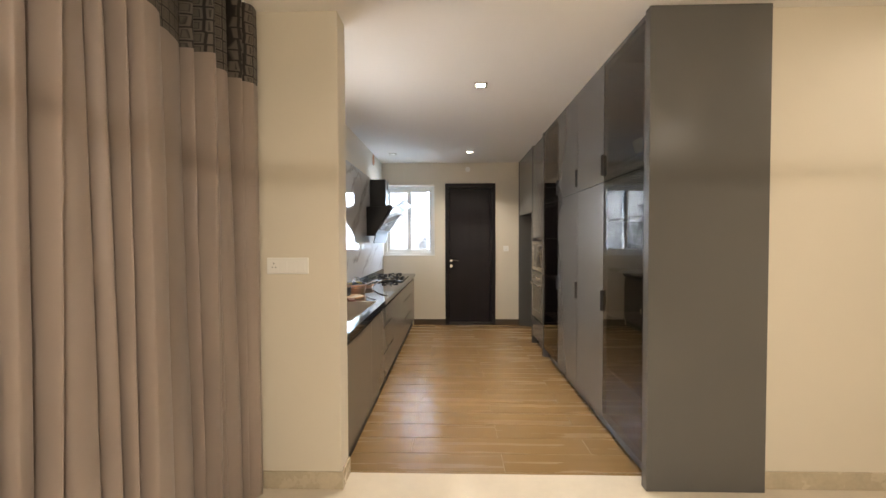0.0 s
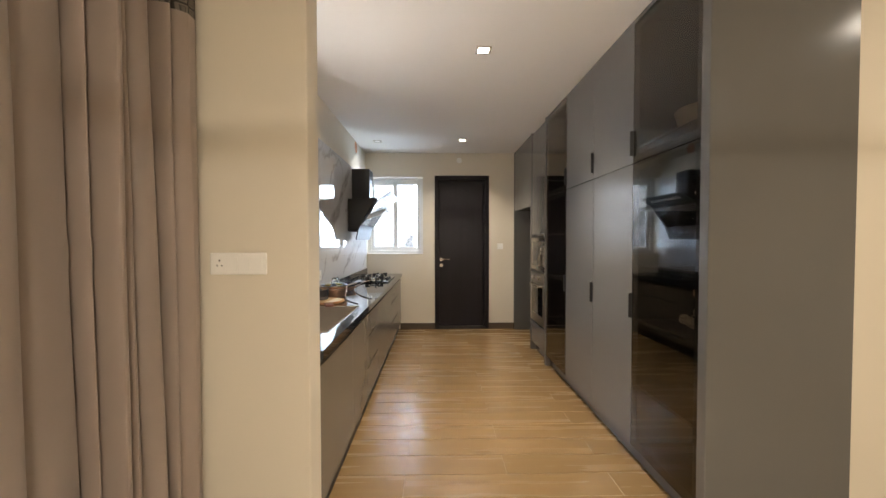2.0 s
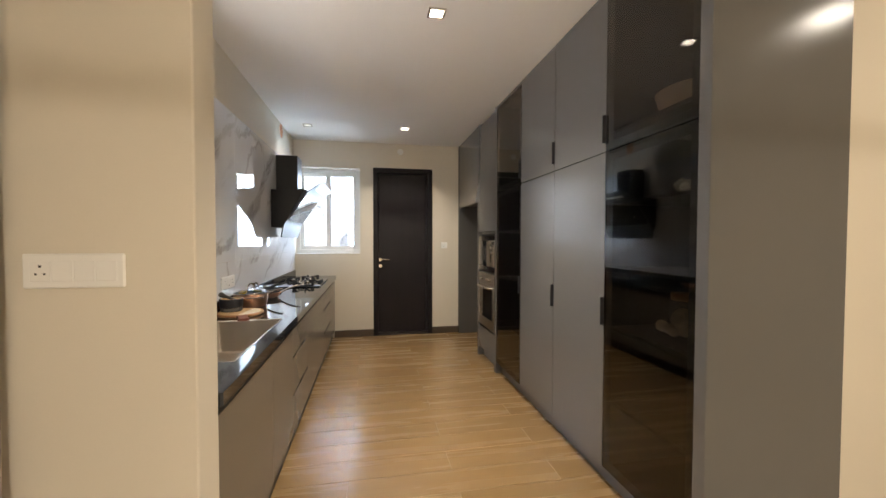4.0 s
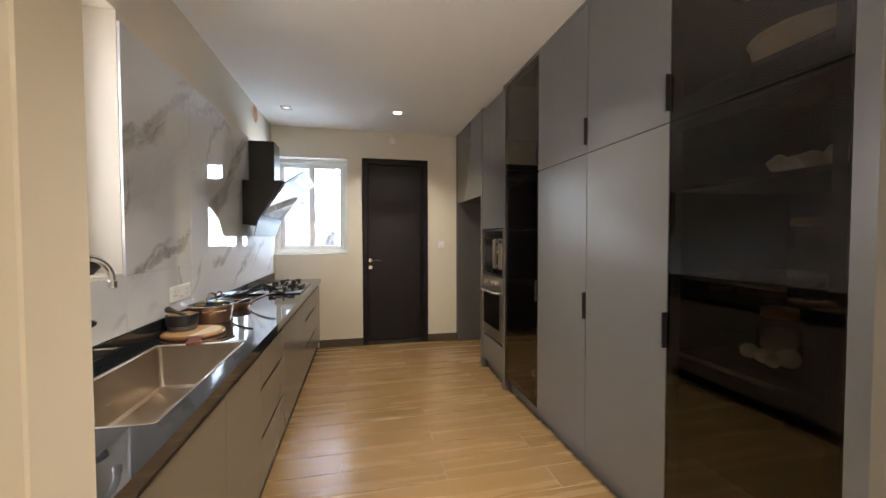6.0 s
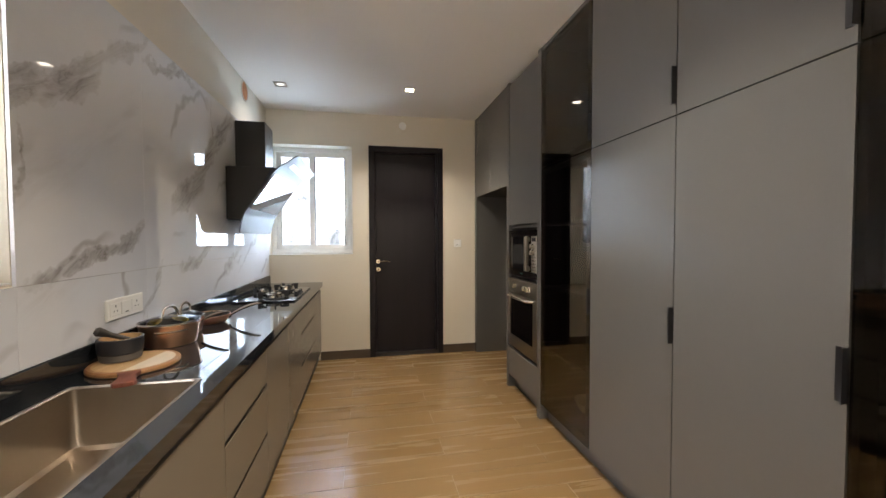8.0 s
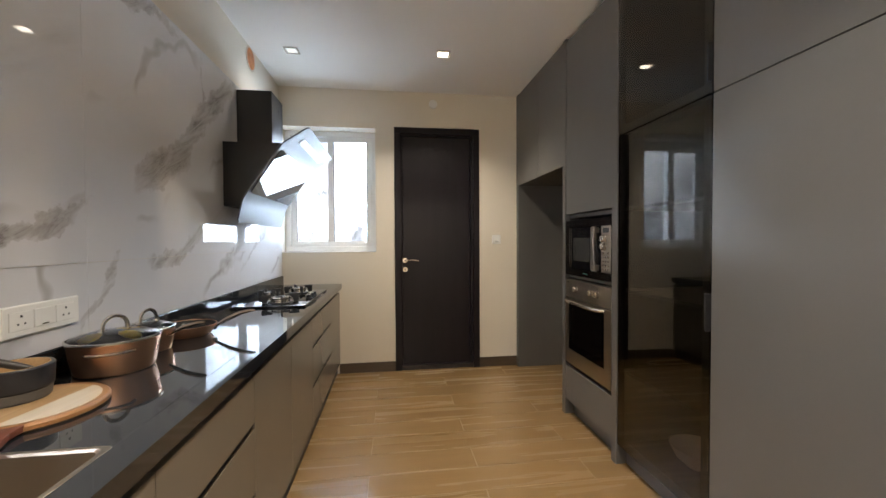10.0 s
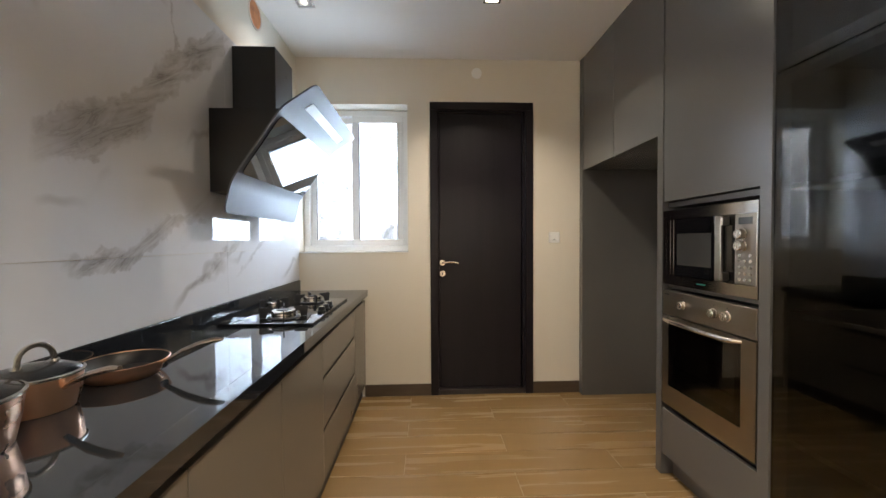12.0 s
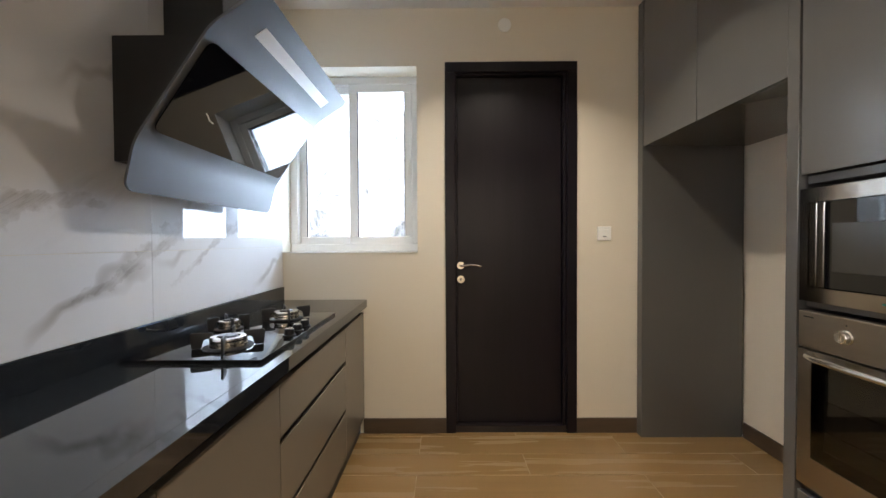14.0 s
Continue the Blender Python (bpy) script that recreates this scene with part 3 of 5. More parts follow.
# oven tower
ov = thing("oven_cabinet", (mid_r, 4.87, 0), "grey lacquered tower cabinet holding microwave and oven", "cabinet", "tall cabinets")
O0, O1 = 4.578, 5.158
part("side_panel", box(FRONT - 0.005, RIGHT - 0.004, 4.527, 4.576, 0, TOP - 0.002, 0.0015), GREY, ov)
part("side_panel", box(FRONT - 0.005, RIGHT - 0.004, 5.162, 5.208, 0, TOP - 0.002, 0.0015), GREY, ov)
part("upper_door", box(FRONT, FRONT + THICK, O0, O1, 1.455, DTOP, 0.0012), GREY, ov)
part("drawer_front", box(FRONT, FRONT + THICK, O0, O1, 0.118, 0.365, 0.0012), GREY, ov)
part("plinth", box(FRONT + 0.060, FRONT + 0.078, O0, O1, 0, 0.112), GREY, ov)
for z0, z1 in ((0.371, 0.396), (1.004, 1.024), (1.425, 1.45)):
    part("shelf_edge", box(FRONT + 0.026, RIGHT - 0.01, O0, O1, z0, z1), GREY, ov)
part("back_panel", box(RIGHT - 0.012, RIGHT - 0.004, O0, O1, 0.11, TOP - 0.01), DARKCORE, ov)

# fridge niche
nb = thing("bridge_cabinet", (mid_r, 5.70, 1.80), "grey lacquered bridge cabinet over empty fridge niche", "cabinet", "tall cabinets")
part("body", box(FRONT + THICK + 0.002, RIGHT - 0.004, 5.212, 6.196, 1.815, TOP - 0.002), GREY, nb)
for y0, y1 in ((5.21, 5.704), (5.704, 6.197)):
    part("door", box(FRONT, FRONT + THICK, y0 + GAPW, y1 - GAPW, 1.815, DTOP, 0.0012), GREY, nb)
part("top_filler", box(FRONT + 0.004, FRONT + 0.02, 5.21, 6.196, DTOP + 0.003, TOP - 0.003), GREY, nb)
npan = thing("niche_panel", ((FRONT + RIGHT) / 2, 6.228, 0), "full height grey panel beside fridge niche", "panel")
part("board", box(FRONT - 0.0015, RIGHT - 0.016, 6.20, 6.256, 0, TOP - 0.002, 0.0015), GREY, npan)
part("edge_strip", box(FRONT - 0.0032, FRONT - 0.0017, 6.2005, 6.2555, 0.001, TOP - 0.003, 0.0004), GREY, npan, "thin glued edge strip")

# ---- base cabinets and worktop ----
CF, EDGE, CZ = -0.595, -0.574, 0.864        # cabinet faces, worktop's edge, worktop's top
WB = 0.818                                 # worktop's underside
SINK = (-1.035, -0.655, 2.545, 3.385)


def base_unit(y0, y1, fronts, label, tall=WB - 0.002):
    u = thing("base_cabinet", ((LEFT + CF) / 2, (y0 + y1) / 2, 0), label, "cabinet", "base cabinets under the worktop")
    a, b = LEFT + 0.004, CF - 0.022
    part("side_panel", box(a, b, y0 + 0.0005, y0 + 0.017, 0.102, tall), DARKCORE, u)
    part("side_panel", box(a, b, y1 - 0.017, y1 - 0.0005, 0.102, tall), DARKCORE, u)
    part("bottom_panel", box(a, b, y0 + 0.017, y1 - 0.017, 0.102, 0.120), DARKCORE, u)
    part("back_panel", box(a, a + 0.008, y0 + 0.017, y1 - 0.017, 0.120, WB - 0.002), DARKCORE, u)
    part("plinth", box(CF - 0.042, CF - 0.027, y0, y1, 0, 0.1015), GAP, u)
    part("grip_channel", box(CF - 0.045, CF - 0.023, y0 + 0.017, y1 - 0.017, 0.755, WB - 0.002), GAP, u)
    for z0, z1 in fronts:
        nm = "door" if len(fronts) == 1 else "drawer_front"
        f = part(nm, box(CF - 0.02, CF, y0 + GAPW, y1 - GAPW, z0, z1, 0.0012), TAUPE, u)
        if len(fronts) > 1 and z1 < 0.7:
            part("grip_edge", box(CF - 0.021, CF - 0.002, y0 + GAPW, y1 - GAPW, z1 + 0.001, z1 + 0.004), NICKEL, f, "thin metal grip edge")
    if len(fronts) > 1:
        for z0, z1 in fronts[:-1]:
            part("grip_channel", box(CF - 0.045, CF - 0.023, y0 + 0.017, y1 - 0.017, z1 - 0.02, z1 + 0.04), GAP, u)
    return u


ONE = [(0.102, 0.782)]
THREE = [(0.102, 0.336), (0.358, 0.588), (0.610, 0.782)]
base_unit(2.205, 2.915, ONE, "taupe lacquered base cabinet under the sink", CZ - 0.24)
base_unit(2.915, 3.43, ONE, "taupe lacquered base cabinet with flat door", CZ - 0.24)
base_unit(3.43, 4.01, THREE, "taupe lacquered base cabinet with three drawers")
base_unit(4.01, 4.52, ONE, "taupe lacquered base cabinet with flat door")
base_unit(4.52, 5.03, ONE, "taupe lacquered base cabinet with flat door")
base_unit(5.03, 5.82, THREE, "taupe lacquered base cabinet with three drawers under hob")
base_unit(5.82, BACK - 0.002, ONE, "taupe lacquered narrow base cabinet by far wall")

top = thing("worktop", ((LEFT + EDGE) / 2, 4.2, WB), "polished black granite worktop with upstand", "worktop")
bm = bmesh.new()
W0, W1 = NEAR1 + 0.002, BACK - 0.002
xs, ys = [LEFT + 0.002, SINK[0], SINK[1], EDGE], [W0, SINK[2], SINK[3], W1]
for i in range(3):
    for j in range(3):
        if (i, j) == (1, 1):
            continue
        for z in (WB, CZ):
            bm.faces.new([bm.verts.new(p) for p in ((xs[i], ys[j], z), (xs[i + 1], ys[j], z), (xs[i + 1], ys[j + 1], z), (xs[i], ys[j + 1], z))])
for loop in ([(xs[0], W0), (xs[3], W0), (xs[3], W1), (xs[0], W1)], [(SINK[0], SINK[2]), (SINK[1], SINK[2]), (SINK[1], SINK[3]), (SINK[0], SINK[3])]):
    for p, q in zip(loop, loop[1:] + loop[:1]):
        bm.faces.new([bm.verts.new(c) for c in ((*p, WB), (*q, WB), (*q, CZ), (*p, CZ))])
bmesh.ops.remove_doubles(bm, verts=bm.verts[:], dist=1e-5)
bmesh.ops.recalc_face_normals(bm, faces=bm.faces[:])
bmesh.ops.bevel(bm, geom=[e for e in bm.edges if abs(e.verts[0].co.x - EDGE) < 1e-4 and abs(e.verts[1].co.x - EDGE) < 1e-4 and abs(e.verts[0].co.z - e.verts[1].co.z) < 1e-4], offset=0.003, segments=2, affect="EDGES")
part("slab", bm, GRANITE, top)
part("upstand", box(LEFT + 0.002, LEFT + 0.020, W0, W1, CZ + 0.0005, CZ + 0.085, 0.0015), GRANITE, top)

# marble wall slabs
SLABS = thing("wall_cladding", (LEFT, 4.6, CZ + 0.085), "glossy white marble slabs with grey veins above worktop", "cladding", kind="structure")
S0, S1, SJ, ST, SX = LEFT + 0.0005, LEFT + 0.012, 1.205, 2.315, 0.0006
ROWS_Y = [SWIN[1] + 0.002, 3.985, 5.185, BACK - 0.001]
for y0, y1 in zip(ROWS_Y, ROWS_Y[1:]):
    part("slab", box(S0, S1, y0 + SX, y1 - SX, CZ + 0.087, SJ - SX, 0.0005), MARBLE, SLABS)
    part("slab", box(S0, S1, y0 + SX, y1 - SX, SJ + SX, ST, 0.0005), MARBLE, SLABS)
part("slab", box(S0, S1, NEAR1 + 0.001, 2.785 - SX, CZ + 0.087, SJ - SX, 0.0005), MARBLE, SLABS)
part("slab", box(S0, S1, 2.785 + SX, SWIN[1] + 0.001, CZ + 0.087, SJ - SX, 0.0005), MARBLE, SLABS)


def ring_loft(outlines, bm=None, cap0=False, cap1=False):
    """Bridges outlines of equal length, each a list of points."""
    b = bmesh.new()
    rings = [[b.verts.new(p) for p in o] for o in outlines]
    for p, q in zip(rings, rings[1:]):
        for k in range(len(p)):
            j = (k + 1) % len(p)
            b.faces.new((p[k], p[j], q[j], q[k]))
    if cap0:
        b.faces.new(rings[0][::-1])
    if cap1:
        b.faces.new(rings[-1])
    bmesh.ops.recalc_face_normals(b, faces=b.faces[:])
    return merged(bm, b)


def disc_x(x0, x1, cy, cz, r, seg=40, lip=0.003, bm=None):
    """A disc with a softened front edge, its front facing x1."""
    h = abs(x1 - x0)
    b = lathe([(0, 0), (r, 0), (r, h - lip), (r - lip, h), (0, h)], 0, 0, seg)
    turn = Matrix.Rotation(radians(90 if x1 > x0 else -90), 4, "Y")
    bmesh.ops.transform(b, matrix=Matrix.Translation((x0, cy, cz)) @ turn, verts=b.verts[:])
    return merged(bm, b)


# ---- sink and tap ----
SINKSTEEL = varied("brushed_sink_steel", (0.43, 0.37, 0.30), 0.37, 1.0, var=0.04, big=2, fine=80, bumped=0.02, stretch=(14, 1, 1))
sx0, sx1, sy0, sy1 = SINK
sink = thing("kitchen_sink", ((sx0 + sx1) / 2, (sy0 + sy1) / 2, CZ - 0.21), "single bowl brushed steel sink set in worktop", "sink")
levels = [(-0.008, CZ + 0.0006, 0.012), (-0.007, CZ + 0.0016, 0.012), (0.002, CZ + 0.0016, 0.016), (0.006, CZ - 0.003, 0.02), (0.012, CZ - 0.17, 0.022), (0.016, CZ - 0.188, 0.03), (0.03, CZ - 0.198, 0.04), (0.12, CZ - 0.201, 0.05)]
part("bowl", ring_loft([[(u, v, z) for u, v in rounded(sx0 + d, sx1 - d, sy0 + d, sy1 - d, max(r, 0.004))] for d, z, r in levels], cap1=True), SINKSTEEL, sink)
drain = part("drain", lathe([(0.030, CZ - 0.1975), (0.036, CZ - 0.1965), (0.052, CZ - 0.195), (0.055, CZ - 0.2005)], -0.935, 2.93), CHROME, sink, "round steel drain")
part("strainer", lathe([(0, CZ - 0.1990), (0.031, CZ - 0.1990), (0.031, CZ - 0.2003), (0, CZ - 0.2003)], -0.935, 2.93), GAP, drain, "dark strainer hole")

TY = 2.84
tap = thing("wall_tap", (LEFT + 0.012, TY, 1.05), "chrome wall mounted tap with curved spout", "tap")
part("body", tube([(LEFT + 0.055, TY - 0.09, 1.05), (LEFT + 0.055, TY + 0.09, 1.05)], 0.020, 20), CHROME, tap)
for s in (-1, 1):
    part("wall_flange", disc_x(LEFT + 0.0125, LEFT + 0.022, TY + s * 0.075, 1.05, 0.03), CHROME, tap)
    part("inlet", tube([(LEFT + 0.02, TY + s * 0.075, 1.05), (LEFT + 0.05, TY + s * 0.075, 1.05)], 0.012), CHROME, tap)
    lever = part("lever", tube([(LEFT + 0.055, TY + s * 0.092, 1.05), (LEFT + 0.057, TY + s * 0.125, 1.052), (LEFT + 0.06, TY + s * 0.150, 1.055)], 0.014, 16, radii=[0.015, 0.014, 0.013]), CHROME, tap, "chrome grip lever")
    part("lever_ring", tube([(LEFT + 0.06, TY + s * 0.150, 1.055), (LEFT + 0.0605, TY + s * 0.158, 1.056)], 0.0135, 16), RUBBER, lever, "dark ring")
    part("lever_tip", tube([(LEFT + 0.0605, TY + s * 0.158, 1.056), (LEFT + 0.061, TY + s * 0.168, 1.057)], 0.0125, 16), CHROME, lever)
ux, uy = 0.62, 0.78
reach = 0.155
pts = [(LEFT + 0.055, TY, 1.06), (LEFT + 0.055, TY, 1.14), (LEFT + 0.055, TY, 1.22)]
pts += [(LEFT + 0.055 + ux * (reach / 2) * (1 - math.cos(a)), TY + uy * (reach / 2) * (1 - math.cos(a)), 1.22 + 0.085 * math.sin(a)) for a in [math.pi * k / 18 for k in range(1, 18)]]
pts += [(LEFT + 0.055 + ux * reach, TY + uy * reach, 1.215)]
part("spout", tube(pts, 0.0115, 16), CHROME, tap)
part("aerator", lathe([(0, 1.19), (0.011, 1.19), (0.0145, 1.193), (0.0145, 1.216), (0.012, 1.219), (0, 1.219)], LEFT + 0.055 + ux * reach, TY + uy * reach, 24), CHROME, tap)

DARKBOWL = varied("dark_ceramic", (0.02, 0.019, 0.018), 0.3, var=0.2)
for bx, by in ((LEFT - 0.075, 3.205), (LEFT - 0.075, 3.075)):
    z0 = SWIN[2] + 0.0065
    solid("bowl", lathe([(0, z0), (0.025, z0), (0.027, z0 + 0.005), (0.045, z0 + 0.025), (0.056, z0 + 0.06), (0.053, z0 + 0.06), (0.042, z0 + 0.028), (0.02, z0 + 0.010), (0, z0 + 0.009)], bx, by), DARKBOWL, "small dark bowl standing on the window sill", "bowl", "bowls on the sill")

# ---- hood ----
hood = thing("cooker_hood", (LEFT + 0.02, 5.38, 1.38), "black angled cooker hood with grey folded front panel", "cooker hood")
part("body", prism([(LEFT + 0.014, 1.885), (-0.775, 1.885), (-0.80, 1.86), (-1.005, 1.492), (LEFT + 0.014, 1.492)], "y", 5.035, 5.70, 0.002), BLACK, hood)
chim = part("chimney", box(LEFT + 0.014, -0.888, 5.257, 5.512, 1.8855, 2.285, 0.002), BLACK, hood)
part("duct_collar", lathe([(0, 1.887), (0.075, 1.887), (0.078, 1.90), (0.078, 1.925), (0.072, 1.93), (0, 1.93)], -0.885, 5.385, 36), RUBBER, hood, "round black duct collar")
for bz in (2.18, 2.195, 2.21):
    part("slot", box(-0.8885, -0.887, 5.40, 5.43, bz, bz + 0.005), RUBBER, chim)
PROFILE = [(-0.992, 1.385), (-0.958, 1.528), (-0.733, 1.855), (-0.578, 1.957)]


def folded(profile, r=0.03, n=5):
    """A line of (x, z) with its bends rounded."""
    out = [Vector(profile[0])]
    for a, b, c in zip(profile, profile[1:], profile[2:]):
        a, b, c = Vector(a), Vector(b), Vector(c)
        p, q = b + (a - b).normalized() * r, b + (c - b).normalized() * r
        out += [(1 - k / n) ** 2 * p + 2 * (k / n) * (1 - k / n) * b + (k / n) ** 2 * q for k in range(n + 1)]
    return out + [Vector(profile[-1])]


def plate(line, y0, y1, thick, corner):
    """A folded plate with round end corners."""
    lens = [0.0]
    for a, b in zip(line, line[1:]):
        lens.append(lens[-1] + (b - a).length)
    total = lens[-1]

    def at(s):
        s = max(0.0, min(total, s))
        for k in range(len(lens) - 1):
            if s <= lens[k + 1] + 1e-9:
                f = (s - lens[k]) / max(1e-9, lens[k + 1] - lens[k])
                p = line[k].lerp(line[k + 1], f)
                d = (line[k + 1] - line[k]).normalized()
                return p, Vector((d.y, -d.x))
    stops = sorted({0.0, total, *lens, *[corner * (1 - math.cos(radians(15 * k))) for k in range(7)], *[total - corner * (1 - math.cos(radians(15 * k))) for k in range(7)]})
    b = bmesh.new()
    rows = []
    for s in stops:
        e = min(s, total - s)
        cut = corner - math.sqrt(max(0, corner ** 2 - (corner - e) ** 2)) if e < corner else 0.0
        p, nrm = at(s)
        q = p + nrm * thick
        rows.append([b.verts.new((p.x, y0 + cut, p.y)), b.verts.new((p.x, y1 - cut, p.y)), b.verts.new((q.x, y1 - cut, q.y)), b.verts.new((q.x, y0 + cut, q.y))])
    for p, q in zip(rows, rows[1:]):
        for k in range(4):
            j = (k + 1) % 4
            b.faces.new((p[k], p[j], q[j], q[k]))
    b.faces.new(rows[0])
    b.faces.new(rows[-1][::-1])
    bmesh.ops.recalc_face_normals(b, faces=b.faces[:])
    return b


panel = part("front_panel", plate(folded(PROFILE), 4.93, 5.83, -0.008, 0.035), HOODSTEEL, hood, "grey coated folded metal front panel")
d_main = (Vector(PROFILE[2]) - Vector(PROFILE[1])).normalized()
n_main = Vector((d_main.y, -d_main.x))
g0, g1 = Vector(PROFILE[1]) + d_main * 0.048 + n_main * 0.002, Vector(PROFILE[2]) - d_main * 0.032 + n_main * 0.002
part("glass_panel", plate([g0, g1], 4.955, 5.805, 0.004, 0.03), BLACKGLASS, panel, "glossy black glass inset")
d_top = (Vector(PROFILE[3]) - Vector(PROFILE[2])).normalized()
n_top = Vector((d_top.y, -d_top.x))
l0, l1 = Vector(PROFILE[2]) + d_top * 0.070 + n_top * 0.001, Vector(PROFILE[2]) + d_top * 0.116 + n_top * 0.001
part("loose_tie", tube([(-0.862, 5.10, 1.668), (-0.855, 5.105, 1.655), (-0.853, 5.11, 1.640), (-0.846, 5.12, 1.634)], 0.0018, 8), SWITCH, panel, "small white twist tie")
part("light_strip", plate([l0, l1], 5.06, 5.70, 0.003, 0.004), SWITCH, panel, "unlit white light strip")

# ---- hob ----
HOB = (-1.072, -0.630, 4.985, 5.765)
hz = CZ + 0.001
hob = thing("gas_hob", (-0.85, 5.375, hz), "black glass gas hob with three burners", "hob")
part("glass_plate", prism(rounded(*HOB, 0.006, 3), "z", hz, hz + 0.011, 0.0012), BLACKGLASS, hob)
HT = hz + 0.0115


def burner(cx, cy, r, turn):
    b = part("burner", lathe([(r * 1.35, HT), (r * 1.35, HT + 0.003), (r * 1.12, HT + 0.006), (r * 1.05, HT + 0.006), (0, HT + 0.006)], cx, cy), IRON, hob, "cast burner with steel rings")
    part("burner_wall", lathe([(r * 0.96, HT + 0.0062), (r * 1.02, HT + 0.0065), (r * 1.0, HT + 0.013), (r * 0.93, HT + 0.014), (r * 0.93, HT + 0.016), (r * 1.0, HT + 0.017), (r * 0.98, HT + 0.024), (0, HT + 0.024)], cx, cy), NICKEL, b, "grooved steel wall")
    part("burner_ring", lathe([(r * 0.98, HT + 0.0242), (r * 1.0, HT + 0.030), (r * 0.97, HT + 0.036), (r * 0.62, HT + 0.037), (r * 0.60, HT + 0.0242)], cx, cy), NICKEL, b)
    part("burner_cap", lathe([(0, HT + 0.0242), (r * 0.5, HT + 0.0242), (r * 0.5, HT + 0.038), (r * 0.44, HT + 0.041), (0, HT + 0.041)], cx, cy), BLACK, b, "black burner cap")
    for k in range(4):
        a = radians(turn + 90 * k)
        m = Matrix.Translation((cx, cy, 0)) @ Matrix.Rotation(a, 4, "Z")
        s = prism([(r * 0.80, HT + 0.044), (r * 0.86, HT + 0.052), (r * 1.9, HT + 0.054), (r * 1.98, HT + 0.046), (r * 1.90, HT + 0.001), (r * 1.40, HT + 0.001), (r * 1.28, HT + 0.028)], "y", -0.003, 0.003, 0.0008)
        bmesh.ops.transform(s, matrix=m, verts=s.verts[:])
        part("pan_support", s, IRON, b, "cast iron pan support")


burner(-0.815, 5.135, 0.058, 20)
burner(-0.815, 5.61, 0.054, 30)
burner(-0.965, 5.40, 0.040, 40)
for ky in (5.285, 5.365, 5.445):
    k = part("knob", lathe([(0.024, HT), (0.024, HT + 0.004), (0.019, HT + 0.006), (0.018, HT + 0.024), (0.015, HT + 0.027), (0, HT + 0.027)], -0.668, ky, 32), BLACK, hob, "black knob with steel top")
    part("knob_cap", lathe([(0.0, HT + 0.0272), (0.0145, HT + 0.0272), (0.013, HT + 0.0295), (0, HT + 0.030)], -0.668, ky, 24), NICKEL, k)

# ---- oven and microwave ----
FACE = FRONT + 0.002
DARKGLASS = glass("dark_oven_glass", (0.28, 0.26, 0.24))


def knob_x(parent, y, z, r, depth, mat, label=""):
    k = part("knob", disc_x(FACE - 0.012, FACE - 0.012 - depth, y, z, r, 32, 0.003), mat, parent, label)
    part("knob_base", disc_x(FACE - 0.008, FACE - 0.012, y, z, r * 1.18, 32, 0.001), mat, k)
    part("pointer", box(FACE - 0.012 - depth - 0.0035, FACE - 0.012 - depth + 0.002, y - 0.003, y + 0.003, z - r * 0.85, z + r * 0.85, 0.001), mat, k)
    return k


oven = thing("oven", (FACE + 0.25, 4.868, 0.397), "built-in brushed steel oven with dark glass door", "oven")
Y0, Y1 = 4.581, 5.155
part("body", box(FACE + 0.034, RIGHT - 0.03, Y0 + 0.012, Y1 - 0.012, 0.398, 0.99), DARKCORE, oven)
part("control_panel", box(FACE - 0.008, FACE + 0.03, Y0, Y1, 0.868, 0.992, 0.003), STEEL, oven)
door = part("oven_door", wall_mesh("x", FACE - 0.008, FACE + 0.03, Y0, Y1, 0.398, 0.862, [(4.652, 5.108, 0.50, 0.842)]), STEEL, oven, "brushed steel oven door frame")
part("outer_glass", box(FACE - 0.006, FACE - 0.001, 4.6525, 5.1075, 0.5005, 0.8415), DARKGLASS, door, "dark tinted glass")
part("glass_border", wall_mesh("x", FACE, FACE + 0.004, 4.6525, 5.1075, 0.5005, 0.8415, [(4.69, 5.07, 0.545, 0.80)]), GAP, door)
part("cavity", box(FACE + 0.031, FACE + 0.0335, 4.653, 5.107, 0.501, 0.841), varied("oven_enamel", (0.10, 0.10, 0.105), 0.4, var=0.2), door)
for rz in (0.60, 0.70):
    part("oven_rack", box(FACE + 0.018, FACE + 0.021, 4.66, 5.10, rz, rz + 0.003), NICKEL, door)
hpts = [(FACE - 0.006, 4.655, 0.848), (FACE - 0.034, 4.668, 0.848), (FACE - 0.046, 4.70, 0.848), (FACE - 0.050, 4.78, 0.848), (FACE - 0.051, 4.88, 0.848), (FACE - 0.050, 4.98, 0.848), (FACE - 0.046, 5.06, 0.848), (FACE - 0.034, 5.092, 0.848), (FACE - 0.006, 5.105, 0.848)]
part("door_handle", tube(hpts, 0.011, 16), NICKEL, door, "bowed satin steel bar handle")
for ky in (4.997, 4.795, 4.722):
    knob_x(oven, ky, 0.934, 0.019, 0.018, NICKEL, "satin steel knob")
    part("mark", box(FACE - 0.0088, FACE - 0.007, ky - 0.002, ky + 0.002, 0.968, 0.972), RUBBER, oven)
part("badge", box(FACE - 0.0088, FACE - 0.007, 5.10, 5.135, 0.972, 0.976), RUBBER, oven)

